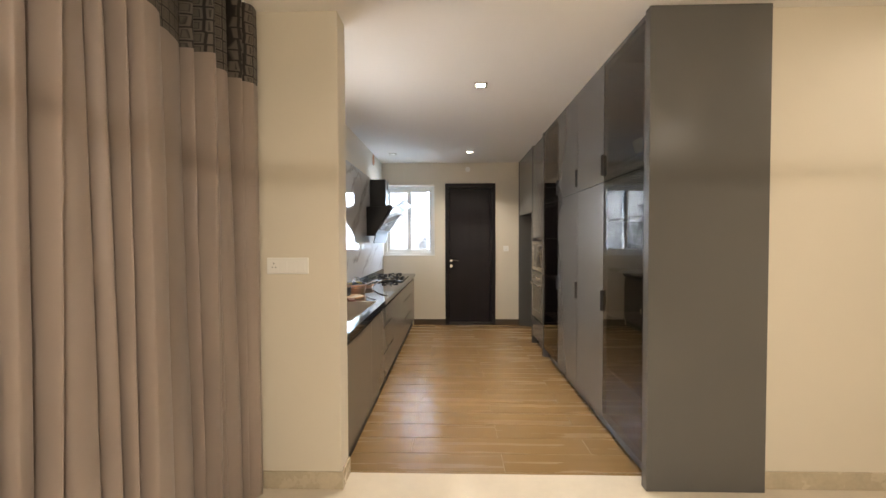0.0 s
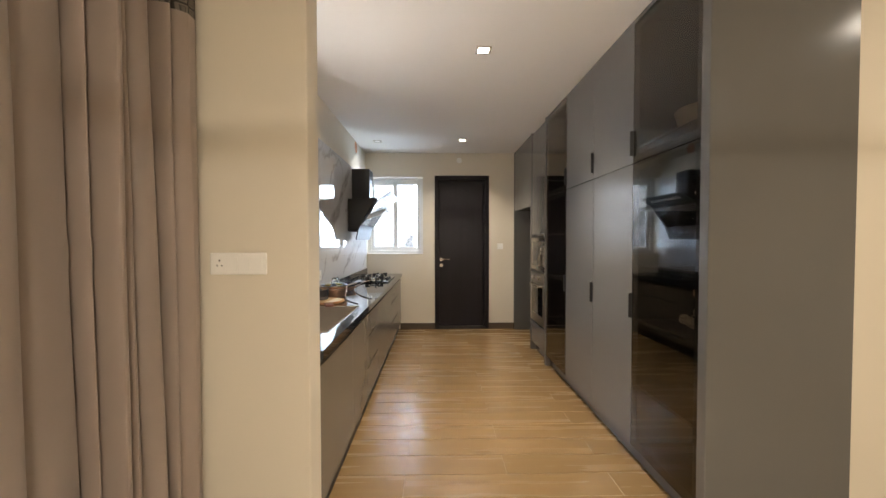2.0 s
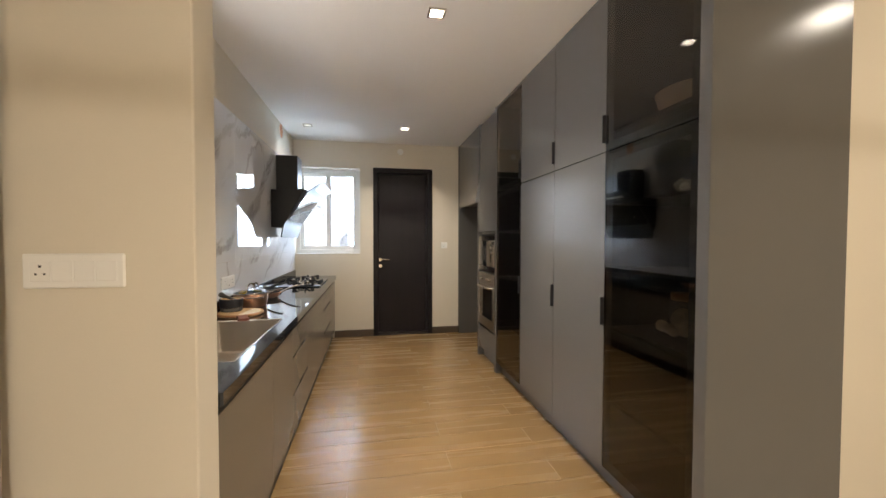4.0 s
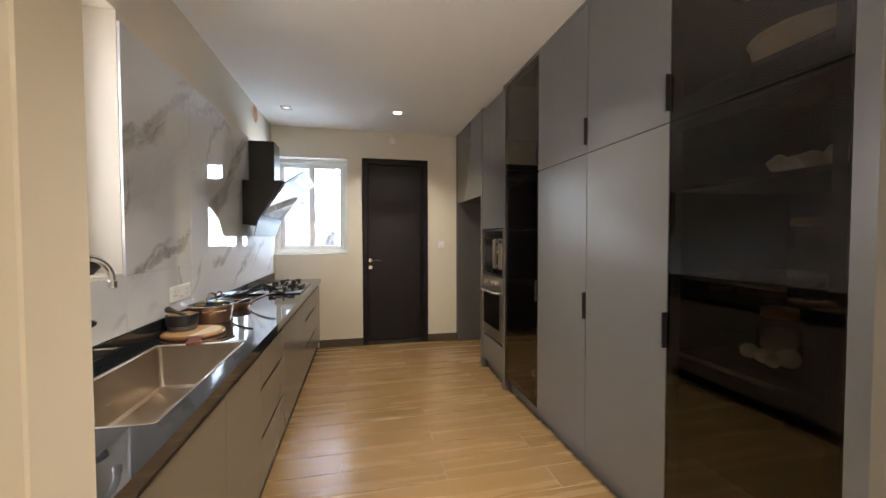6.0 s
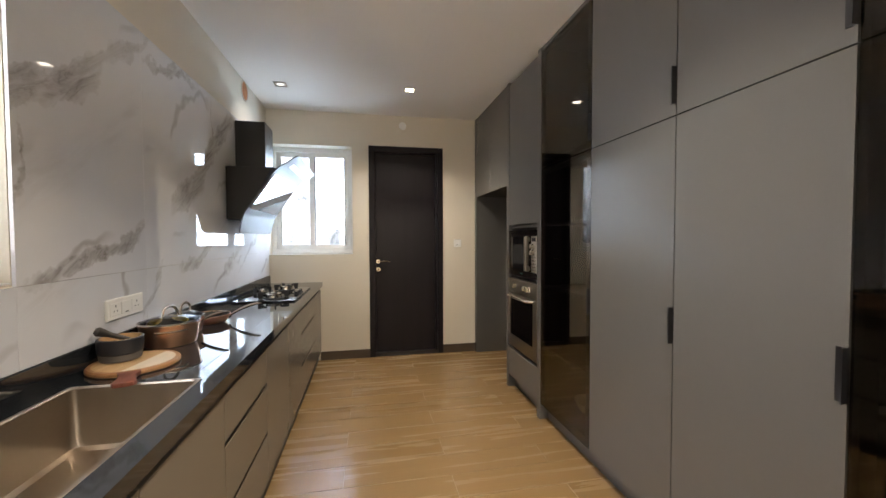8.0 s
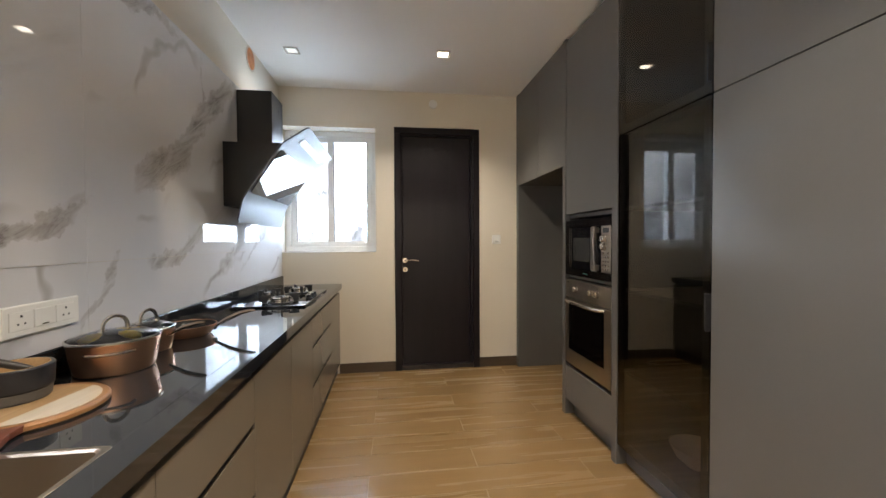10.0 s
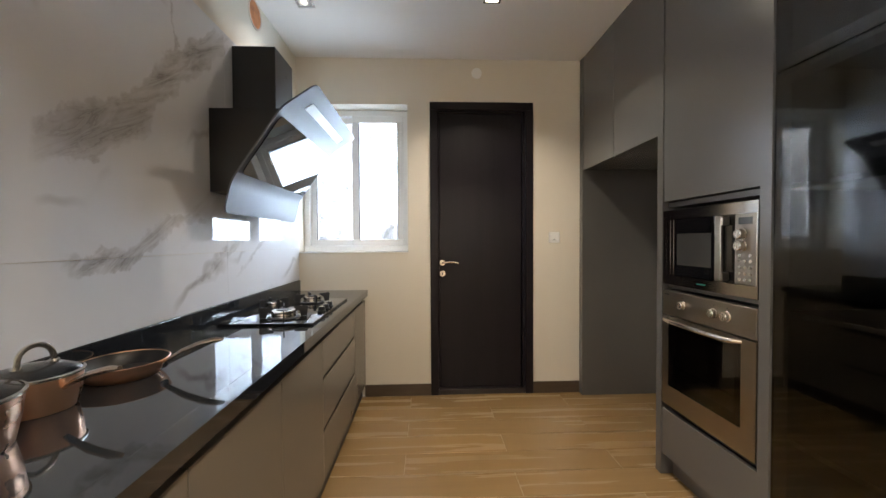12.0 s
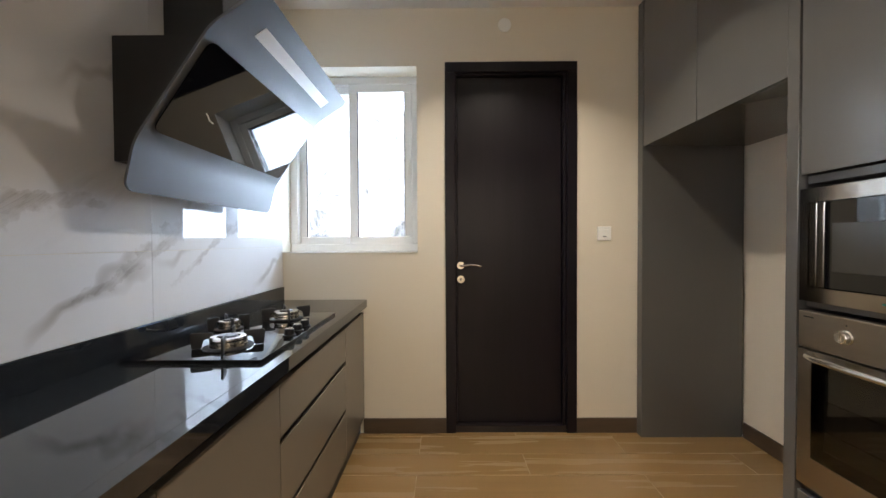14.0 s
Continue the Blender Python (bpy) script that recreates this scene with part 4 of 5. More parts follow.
mw = thing("microwave", (FACE + 0.25, 4.868, 1.026), "built-in steel microwave with black glass door", "microwave")
part("body", box(FACE + 0.034, RIGHT - 0.03, Y0 + 0.012, Y1 - 0.012, 1.026, 1.40), DARKCORE, mw)
part("trim_frame", wall_mesh("x", FACE - 0.006, FACE + 0.03, Y0, Y1, 1.026, 1.405, [(4.586, 5.126, 1.074, 1.358)]), POLISHED, mw, "polished steel trim frame")
part("trim_strip", box(FACE - 0.004, FACE + 0.03, 5.074, 5.096, 1.075, 1.357, 0.002), POLISHED, mw)
part("trim_strip", box(FACE - 0.004, FACE + 0.03, 5.099, 5.124, 1.075, 1.357, 0.002), POLISHED, mw)
mdoor = part("microwave_door", box(FACE - 0.006, FACE + 0.028, 4.80, 5.070, 1.0755, 1.3565, 0.002), BLACKGLASS, mw, "black glass door")
part("door_window", box(FACE - 0.0072, FACE - 0.005, 4.818, 5.045, 1.13, 1.285, 0.0008), varied("grey_mesh_window", (0.045, 0.045, 0.043), 0.15, var=0.25, fine=700), mdoor)
part("door_trim", box(FACE - 0.009, FACE + 0.028, 4.766, 4.797, 1.0755, 1.3565, 0.003), STEEL, mdoor, "polished steel upright")
part("grip_recess", box(FACE + 0.006, FACE + 0.028, 4.692, 4.764, 1.0755, 1.3565, 0), BLACKGLASS, mw)
for z0, z1 in ((1.083, 1.118), (1.314, 1.349)):
    part("grip_post", box(FACE - 0.030, FACE + 0.006, 4.728, 4.762, z0, z1, 0.004), STEEL, mdoor)
part("grip_bar", box(FACE - 0.036, FACE - 0.028, 4.728, 4.762, 1.083, 1.349, 0.003), STEEL, mdoor, "flat steel grip bar")
ctl = part("control_panel", box(FACE - 0.006, FACE + 0.028, 4.588, 4.690, 1.0755, 1.3565, 0.002), STEEL, mw)
part("display", box(FACE - 0.0075, FACE - 0.005, 4.606, 4.672, 1.315, 1.343, 0.001), varied("grey_display", (0.06, 0.065, 0.065), 0.1, var=0.1), ctl, "grey display window")
for kz in (1.277, 1.230):
    knob_x(ctl, 4.649, kz, 0.019, 0.022, NICKEL)
for i in range(5):
    for j in range(3):
        if i == 4 and j == 1:
            continue
        part("button", disc_x(FACE - 0.005, FACE - 0.0095, 4.612 + 0.026 * j, 1.096 + 0.0245 * i if i < 4 else 1.192, 0.007, 16, 0.001), NICKEL, ctl)
part("badge", box(FACE - 0.0072, FACE - 0.005, 4.85, 4.905, 1.047, 1.053), varied("teal_print", (0.02, 0.22, 0.20), 0.4), mw)

# ---- wall fittings ----


def rocker_plate(name, axis, at, wide, high, modules, label):
    """A white wall plate with square modules: 's' rocker switch, 'p' three-pin socket, 'b' plain rocker."""
    x, y, z = at
    t = thing(name, at, label, "switch")

    def slab(u0, u1, d0, d1, z0, z1, bev):
        return box(u0, u1, y - d1, y - d0, z0, z1, bev) if axis == "y" else box(x + d0, x + d1, u0, u1, z0, z1, bev)

    c = x if axis == "y" else y
    part("plate", slab(c - wide / 2, c + wide / 2, 0.0005, 0.010, z, z + high, 0.004), SWITCH, t)
    inner = wide * 0.86 / sum(1.0 for _ in modules)
    for k, mod in enumerate(modules):
        u0 = c - wide * 0.43 + k * inner
        m = part("socket" if mod == "p" else "rocker", slab(u0 + 0.0012, u0 + inner - 0.0012, 0.009, 0.0115 if mod == "p" else 0.0125, z + high * 0.2, z + high * 0.8, 0.0015), SWITCH, t)
        if mod == "p":
            uc, zc = u0 + inner / 2, z + high / 2
            for du, dz, r in ((0, 0.013, 0.0032), (-0.010, -0.008, 0.0026), (0.010, -0.008, 0.0026)):
                part("pin_hole", slab(uc + du - r, uc + du + r, 0.011, 0.0120, zc + dz - r, zc + dz + r, 0.0), RUBBER, m)
        elif mod == "s":
            part("indicator", slab(u0 + inner * 0.35, u0 + inner * 0.65, 0.0120, 0.0128, z + high * 0.25, z + high * 0.29, 0), NICKEL, m)
    return t


rocker_plate("switch_plate", "y", (-0.882, NEAR0, 1.238), 0.240, 0.094, "pbbb", "white wall plate with socket and three switches")
rocker_plate("socket_plate", "x", (LEFT + 0.012, 3.81, 1.014), 0.250, 0.088, "psp", "white double socket plate on marble slab")
rocker_plate("light_switch", "y", (0.947, BACK, 1.236), 0.09, 0.09, "s", "square white light switch on far wall")
solid("ceiling_rose", disc_y(0.314, 2.603, 0.042, BACK - 0.012, BACK), SWITCH, "round white junction cover on far wall", "cover")
b = thing("vent_opening", (LEFT, 5.565, 2.54), "round orange plugged vent hole in wall", "vent")
part("plug", disc_x(LEFT + 0.0005, LEFT + 0.004, 5.565, 2.628, 0.078), varied("orange_plug", (0.62, 0.25, 0.10), 0.8, var=0.35, big=14, fine=60, bumped=0.3), b)
part("rim", lathe([(0.076, 0), (0.078, 0.006), (0.086, 0.005), (0.088, 0.0)], 0, 0, 40), varied("plaster_rim", (0.7, 0.6, 0.5), 0.9, var=0.2), b)
rim = b.children[-1]
rim.location, rim.rotation_euler = (0.0008, 0, 0.088), (0, radians(90), 0)

for i, (lx, ly) in enumerate(DOWNLIGHTS):
    t = thing("downlight", (lx, ly, TOP - 0.008), "small square recessed ceiling downlight, lit", "downlight", "ceiling downlights")
    bm = box(lx - 0.052, lx + 0.052, ly - 0.052, ly - 0.038, TOP - 0.007, TOP, 0.001)
    box(lx - 0.052, lx + 0.052, ly + 0.038, ly + 0.052, TOP - 0.007, TOP, 0.001, bm)
    box(lx - 0.052, lx - 0.038, ly - 0.038, ly + 0.038, TOP - 0.007, TOP, 0.001, bm)
    box(lx + 0.038, lx + 0.052, ly - 0.038, ly + 0.038, TOP - 0.007, TOP, 0.001, bm)
    part("trim", bm, NICKEL, t, "metal trim ring")
    if i < 2:
        part("lamp_face", box(lx - 0.0375, lx + 0.0375, ly - 0.0375, ly + 0.0375, TOP - 0.005, TOP - 0.001), LAMPGLOW, t, "bright lit lamp face")
    else:
        part("reflector", box(lx - 0.0375, lx + 0.0375, ly - 0.0375, ly + 0.0375, TOP - 0.004, TOP - 0.001), SWITCH, t)
        part("lamp_face", lathe([(0, TOP - 0.007), (0.018, TOP - 0.007), (0.02, TOP - 0.0045), (0, TOP - 0.0042)], lx, ly, 24), DIMGLOW, t, "dim round lamp")
# bare trims at the unseen hall lights, including the two added as fill
for lx, ly in UNSEEN_HALL_LIGHTS:
    t = thing("downlight", (lx, ly, TOP - 0.01), "square ceiling trim for an unseen hall light", "downlight", "hall ceiling lights")
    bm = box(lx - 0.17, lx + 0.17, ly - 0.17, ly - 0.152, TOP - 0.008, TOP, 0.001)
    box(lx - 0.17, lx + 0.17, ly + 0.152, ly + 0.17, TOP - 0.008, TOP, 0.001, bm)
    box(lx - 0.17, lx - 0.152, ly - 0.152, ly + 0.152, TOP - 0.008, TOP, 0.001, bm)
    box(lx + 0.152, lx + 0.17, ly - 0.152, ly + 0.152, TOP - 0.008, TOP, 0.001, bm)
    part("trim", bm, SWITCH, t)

# ---- cookware ----
NONSTICK = varied("dark_nonstick", (0.018, 0.017, 0.017), 0.35, var=0.2, fine=400)
COATED = varied("copper_coloured_steel", (0.88, 0.53, 0.34), 0.30, 1.0, var=0.03, big=6, fine=200)
BRONZE = material("bronze_steel", (0.52, 0.42, 0.34), 0.25, 1.0)


def strap(cx, cy, r, z, parent, mat, u, name="side_handle"):
    """A loop handle standing out from a round pot; u is its outward direction."""
    ux, uy = u
    vx, vy = -uy, ux
    pts = [(cx + ux * (r + 0.001) + vx * w, cy + uy * (r + 0.001) + vy * w, z) for w in (-0.055,)]
    pts += [(cx + ux * (r + 0.012 + 0.022 * math.sin(a)) - vx * 0.05 * math.cos(a), cy + uy * (r + 0.012 + 0.022 * math.sin(a)) - vy * 0.05 * math.cos(a), z + 0.002) for a in [math.pi * k / 10 for k in range(11)]]
    pts += [(cx + ux * (r + 0.001) + vx * 0.055, cy + uy * (r + 0.001) + vy * 0.055, z)]
    part(name, tube(pts, 0.007, 12, flat=0.6), mat, parent, "bronze steel loop handle")


def lid_for(owner, cx, cy, r, z, lid_label, arch_turn):
    prof = [(r, z + 0.004), (r * 0.9, z + 0.012), (r * 0.6, z + 0.022), (r * 0.25, z + 0.027), (0.0, z + 0.028)]
    lid = part("lid", lathe(prof + [(0.0, z + 0.0245), (r * 0.25, z + 0.0235), (r * 0.6, z + 0.0185), (r * 0.9, z + 0.0085), (r * 0.985, z + 0.002)], cx, cy, 48), LIDGLASS, owner, lid_label)
    part("rim", lathe([(r * 0.985, z + 0.0005), (r + 0.004, z + 0.001), (r + 0.004, z + 0.006), (r * 0.985, z + 0.008)], cx, cy, 48), NICKEL, lid, "steel rim")
    a = radians(arch_turn)
    u = Vector((math.cos(a), math.sin(a), 0))
    base = z + 0.026
    pts = [Vector((cx, cy, base - 0.001)) - u * 0.036] + [Vector((cx, cy, base + 0.012)) - u * 0.034 * math.cos(t) + Vector((0, 0, 0.034 * math.sin(t))) for t in [math.pi * k / 12 for k in range(13)]] + [Vector((cx, cy, base - 0.001)) + u * 0.036]
    part("lid_handle", tube(pts, 0.0065, 12, flat=0.8), NICKEL, lid, "arched steel handle")
    for s in (-1, 1):
        part("handle_foot", lathe([(0, base - 0.002), (0.011, base - 0.002), (0.010, base + 0.003), (0, base + 0.004)], cx + s * 0.036 * u.x, cy + s * 0.036 * u.y, 20), NICKEL, lid)
    return lid


def pot(cx, cy, r, h, label, mat=COATED):
    z = CZ + 0.0005
    p = thing("cooking_pot", (cx, cy, z), label, "pot", "copper cookware on the worktop")
    part("wall", lathe([(0, z), (r * 0.84, z), (r * 0.87, z + 0.004), (r * 0.95, z + h * 0.5), (r, z + h), (r - 0.003, z + h), (r * 0.95 - 0.003, z + h * 0.5), (r * 0.87 - 0.003, z + 0.008), (0, z + 0.006)], cx, cy, 64), mat, p)
    part("lining", lathe([(0, z + 0.0065), (r * 0.865 - 0.003, z + 0.0085), (r * 0.945 - 0.003, z + h * 0.5), (r - 0.0036, z + h - 0.002)], cx, cy, 64), NONSTICK, p, "dark non-stick lining")
    return p, z + h


PX, PY, PR, PH = -0.984, 3.912, 0.119, 0.099
big, zt = pot(PX, PY, PR, PH, "large copper casserole with loop handles on worktop")
strap(PX, PY, PR * 0.97, zt - 0.022, big, BRONZE, (0.45, -0.893))
strap(PX, PY, PR * 0.97, zt - 0.022, big, BRONZE, (-0.45, 0.893))
lid_for(big, PX, PY, PR, zt, "domed glass lid with arched steel handle on casserole", 60)
LEMON = varied("lemon_peel", (0.75, 0.50, 0.03), 0.4, var=0.12, fine=200, bumped=0.2)
for lx, ly, turn in ((-0.035, -0.035, 30), (0.035, 0.0, 80), (0.0, 0.055, 140)):
    lz = CZ + 0.060
    b = lathe([(0, -0.030), (0.005, -0.028), (0.010, -0.023), (0.018, -0.015), (0.022, 0), (0.018, 0.015), (0.010, 0.023), (0.005, 0.028), (0, 0.030)], 0, 0, 24)
    bmesh.ops.transform(b, matrix=Matrix.Translation((PX + lx, PY + ly, lz)) @ Matrix.Rotation(radians(turn), 4, "Z") @ Matrix.Rotation(radians(90), 4, "X"), verts=b.verts[:])
    solid("lemon", b, LEMON, "yellow lemon lying inside the casserole", "lemon", "lemons in the casserole")
solid("pot_filling", lathe([(0, CZ + 0.008), (PR * 0.85, CZ + 0.01), (PR * 0.88, CZ + 0.038), (0, CZ + 0.036)], PX, PY, 40), varied("dark_filling", (0.03, 0.03, 0.028), 0.5, var=0.3), "dark filling in the copper casserole", "food")


def long_handle(parent, pts, radii):
    part("handle", tube(pts, 0.01, 14, flat=0.62, radii=radii), BRONZE, parent, "long bronze steel handle")


SXc, SYc, SR, SH = -1.012, 4.128, 0.083, 0.080
sauce, zt2 = pot(SXc, SYc, SR, SH, "small copper saucepan with long handle and lid")
lid_for(sauce, SXc, SYc, SR, zt2, "small domed glass lid with arched handle on saucepan", 75)
long_handle(sauce, [(SXc + 0.078, SYc - 0.016, zt2 - 0.024), (SXc + 0.10, SYc - 0.018, zt2 - 0.010), (SXc + 0.14, SYc - 0.021, zt2 + 0.008), (SXc + 0.185, SYc - 0.024, zt2 + 0.020), (SXc + 0.21, SYc - 0.025, zt2 + 0.022)], [0.007, 0.010, 0.012, 0.012, 0.008])
FX, FY, FRAD, FH = -0.988, 4.352, 0.114, 0.045
z = CZ + 0.0005
fry = thing("frying_pan", (FX, FY, z), "copper frying pan with dark non-stick inside", "frying pan", "copper cookware on the worktop")
part("wall", lathe([(0, z), (FRAD * 0.74, z), (FRAD * 0.80, z + 0.005), (FRAD * 0.93, z + FH * 0.6), (FRAD, z + FH), (FRAD - 0.003, z + FH + 0.001), (FRAD * 0.92, z + FH * 0.6), (FRAD * 0.78, z + 0.009), (0, z + 0.007)], FX, FY, 64), COATED, fry)
part("lining", lathe([(0, z + 0.0075), (FRAD * 0.78, z + 0.0095), (FRAD * 0.918, z + FH * 0.62), (FRAD - 0.004, z + FH - 0.001)], FX, FY, 64), NONSTICK, fry, "dark non-stick lining")
long_handle(fry, [(FX + 0.104, FY + 0.008, z + FH - 0.016), (FX + 0.125, FY + 0.010, z + FH - 0.002), (FX + 0.165, FY + 0.013, z + FH + 0.022), (FX + 0.215, FY + 0.017, z + FH + 0.042), (FX + 0.255, FY + 0.021, z + FH + 0.051), (FX + 0.275, FY + 0.023, z + FH + 0.051)], [0.007, 0.010, 0.013, 0.014, 0.012, 0.007])
part("rivet_plate", box(FX + 0.103, FX + 0.116, FY - 0.004, FY + 0.020, z + FH - 0.026, z + FH - 0.008, 0.003), CHROME, fry)

# cutting board, mortar and pestle
EDGEWOOD = grained("orange_brown_wood", (0.24, 0.11, 0.04), (0.40, 0.20, 0.08), 0.45, 1)
BX, BY, BR = -0.958, 3.592, 0.143
bz = CZ + 0.0005
board = thing("cutting_board", (BX, BY, bz), "round pale wooden cutting board with dark handle", "cutting board")
part("disc", lathe([(0, bz), (BR - 0.006, bz), (BR, bz + 0.005), (BR, bz + 0.013), (BR - 0.005, bz + 0.018), (0, bz + 0.018)], BX, BY, 64), BOARDWOOD, board)
part("edge_band", lathe([(BR - 0.016, bz + 0.0182), (BR - 0.004, bz + 0.0184), (BR + 0.001, bz + 0.013), (BR + 0.001, bz + 0.004), (BR - 0.003, bz + 0.002)], BX, BY, 64), EDGEWOOD, board, "darker wooden rim")
PALE = grained("cream_maple", (0.60, 0.52, 0.40), (0.74, 0.66, 0.53), 0.5, 1)
half = [(BX + (BR - 0.017) * math.cos(radians(a)), BY + (BR - 0.017) * math.sin(radians(a))) for a in range(-80, 66, 5)]
part("pale_inlay", prism(half, "z", bz + 0.0181, bz + 0.0188), PALE, board, "cream maple segment")
u = Vector((0.36, -0.933))
v = Vector((0.933, 0.36))
outline = [(BR - 0.008, -0.034), (BR + 0.03, -0.024), (BR + 0.07, -0.026), (BR + 0.105, -0.034), (BR + 0.118, -0.026), (BR + 0.122, 0), (BR + 0.118, 0.026), (BR + 0.105, 0.034), (BR + 0.07, 0.026), (BR + 0.03, 0.024), (BR - 0.008, 0.034)]
part("handle", prism([(BX + u.x * a + v.x * w, BY + u.y * a + v.y * w) for a, w in outline], "z", bz + 0.003, bz + 0.0175, 0.002), REDWOOD, board, "red-brown wooden handle")
MX, MY, mz = -1.026, 3.628, bz + 0.0192
mortar = thing("mortar", (MX, MY, mz), "dark stone mortar with grey foot on cutting board", "mortar")
mortar.scale = (1.08, 1.08, 1.16)
part("foot", lathe([(0, mz), (0.058, mz), (0.061, mz + 0.004), (0.063, mz + 0.022), (0.0, mz + 0.022)], MX, MY, 48), varied("grey_stone", (0.10, 0.095, 0.09), 0.55, var=0.2, fine=200), mortar, "grey stone foot")
part("cup", lathe([(0.0, mz + 0.0225), (0.0632, mz + 0.0225), (0.066, mz + 0.027), (0.068, mz + 0.070), (0.066, mz + 0.073), (0.060, mz + 0.073), (0.056, mz + 0.048), (0.034, mz + 0.034), (0, mz + 0.031)], MX, MY, 48), varied("black_stone", (0.022, 0.022, 0.026), 0.4, var=0.2, fine=250), mortar)
part("lining", lathe([(0, mz + 0.0315), (0.034, mz + 0.0345), (0.0558, mz + 0.0485), (0.0598, mz + 0.0732), (0.0585, mz + 0.0735), (0.054, mz + 0.050), (0.032, mz + 0.037), (0, mz + 0.034)], MX, MY, 48), BOARDWOOD, mortar, "pale inside")
solid("pestle", tube([(MX + 0.030, MY + 0.017, mz + 0.066), (MX + 0.01, MY + 0.006, mz + 0.078), (MX - 0.025, MY - 0.016, mz + 0.098), (MX - 0.042, MY - 0.028, mz + 0.109), (MX - 0.053, MY - 0.036, mz + 0.116), (MX - 0.060, MY - 0.041, mz + 0.121)], 0.012, 18, radii=[0.008, 0.009, 0.010, 0.015, 0.018, 0.011]), varied("dark_stone_pestle", (0.05, 0.045, 0.04), 0.35, var=0.2), "dark pestle leaning in the mortar", "pestle")

# ---- things behind the smoked glass ----
CERAMIC = varied("cream_ceramic", (0.70, 0.66, 0.58), 0.5, var=0.06, fine=60)
WEAVE = varied("cream_woven_cane", (0.62, 0.52, 0.36), 0.7, var=0.2, big=20, fine=180, bumped=0.6)
bz0 = 1.9505
bask = thing("basket", (1.37, 2.37, bz0), "cream woven oval basket on the top shelf", "basket")
part("wall", lathe([(0, bz0), (0.13, bz0), (0.14, bz0 + 0.01), (0.155, bz0 + 0.10), (0.150, bz0 + 0.10), (0.134, bz0 + 0.014), (0, bz0 + 0.01)], 1.37, 2.37, 48, sx=0.85), WEAVE, bask)
part("rim", lathe([(0.150, bz0 + 0.098), (0.160, bz0 + 0.098), (0.162, bz0 + 0.108), (0.156, bz0 + 0.114), (0.149, bz0 + 0.108)], 1.37, 2.37, 48, sx=0.85), WEAVE, bask)
cz0 = 1.5755
dish = thing("napkin_dish", (1.46, 2.41, cz0), "knotted white cloth on a flat white dish", "dish")
part("dish", lathe([(0, cz0), (0.07, cz0), (0.14, cz0 + 0.014), (0.138, cz0 + 0.017), (0.07, cz0 + 0.005), (0, cz0 + 0.004)], 1.46, 2.41), CERAMIC, dish)
bm = bmesh.new()
for k in range(7):
    a = radians(52 * k)
    rr = 0.035 + 0.012 * (k % 3)
    s = bmesh.new()
    bmesh.ops.create_icosphere(s, subdivisions=3, radius=0.036 + 0.007 * (k % 2))
    for vv in s.verts:
        vv.co += 0.010 * noise.noise_vector(vv.co * 30 + Vector((k, 0, 0)))
        vv.co.z *= 0.85
    bmesh.ops.translate(s, verts=s.verts[:], vec=(1.46 + rr * math.cos(a), 2.41 + 1.6 * rr * math.sin(a), cz0 + 0.044 + 0.014 * (k % 3)))
    merged(bm, s)
part("cloth", bm, varied("white_cloth", (0.72, 0.70, 0.66), 0.9, var=0.05), dish, "bunched white cloth")


def jar(cx, cy, z, r, h, label, lid_h=0.03):
    j = thing("glass_jar", (cx, cy, z), label, "jar", "jars behind the smoked glass")
    part("glass", lathe([(0, z), (r, z), (r + 0.002, z + 0.004), (r + 0.002, z + h * 0.75), (r * 0.72, z + h * 0.9), (r * 0.72, z + h), (r * 0.68, z + h), (r * 0.68, z + h * 0.89), (r - 0.001, z + h * 0.74), (r - 0.001, z + 0.005), (0, z + 0.004)], cx, cy, 40), LIDGLASS, j)
    part("lid", lathe([(0, z + h + 0.0005), (r * 0.85, z + h + 0.0005), (r * 0.88, z + h + 0.005), (r * 0.88, z + h + lid_h - 0.004), (r * 0.82, z + h + lid_h), (0, z + h + lid_h)], cx, cy, 32), BOARDWOOD, j, "round wooden lid")
    return j


jar(1.47, 2.50, 0.9005, 0.065, 0.165, "glass jar with wooden lid on a shelf", 0.035)
jar(1.50, 2.44, 1.2205, 0.048, 0.19, "glass jar with cork lid on a shelf")
jar(1.55, 2.25, 1.2205, 0.05, 0.24, "tall glass bottle with cork lid on shelf")
BALLS = varied("woven_pale_balls", (0.62, 0.56, 0.46), 0.8, var=0.25, big=30, fine=120, bumped=0.8)
for cx, cy, cz, r in ((1.47, 2.50, 0.966, 0.056), (1.385, 2.545, 0.930, 0.029), (1.375, 2.485, 0.928, 0.027), (1.40, 2.415, 0.936, 0.035), (1.355, 2.435, 0.924, 0.023)):
    s = bmesh.new()
    bmesh.ops.create_icosphere(s, subdivisions=3, radius=r)
    for vv in s.verts:
        vv.co *= 1 + 0.05 * noise.noise(vv.co * 70)
    bmesh.ops.translate(s, verts=s.verts[:], vec=(cx, cy, cz))
    solid("ornament_ball", s, BALLS, "pale woven ornament ball on a shelf", "ornament", "ornament balls")

wz = 0.1325
solid("serving_bowl", lathe([(0, wz), (0.05, wz), (0.055, wz + 0.006), (0.10, wz + 0.045), (0.125, wz + 0.10), (0.120, wz + 0.10), (0.095, wz + 0.048), (0.05, wz + 0.012), (0, wz + 0.010)], 1.43, 4.25), CERAMIC, "wide cream ceramic bowl on the cabinet floor", "bowl")

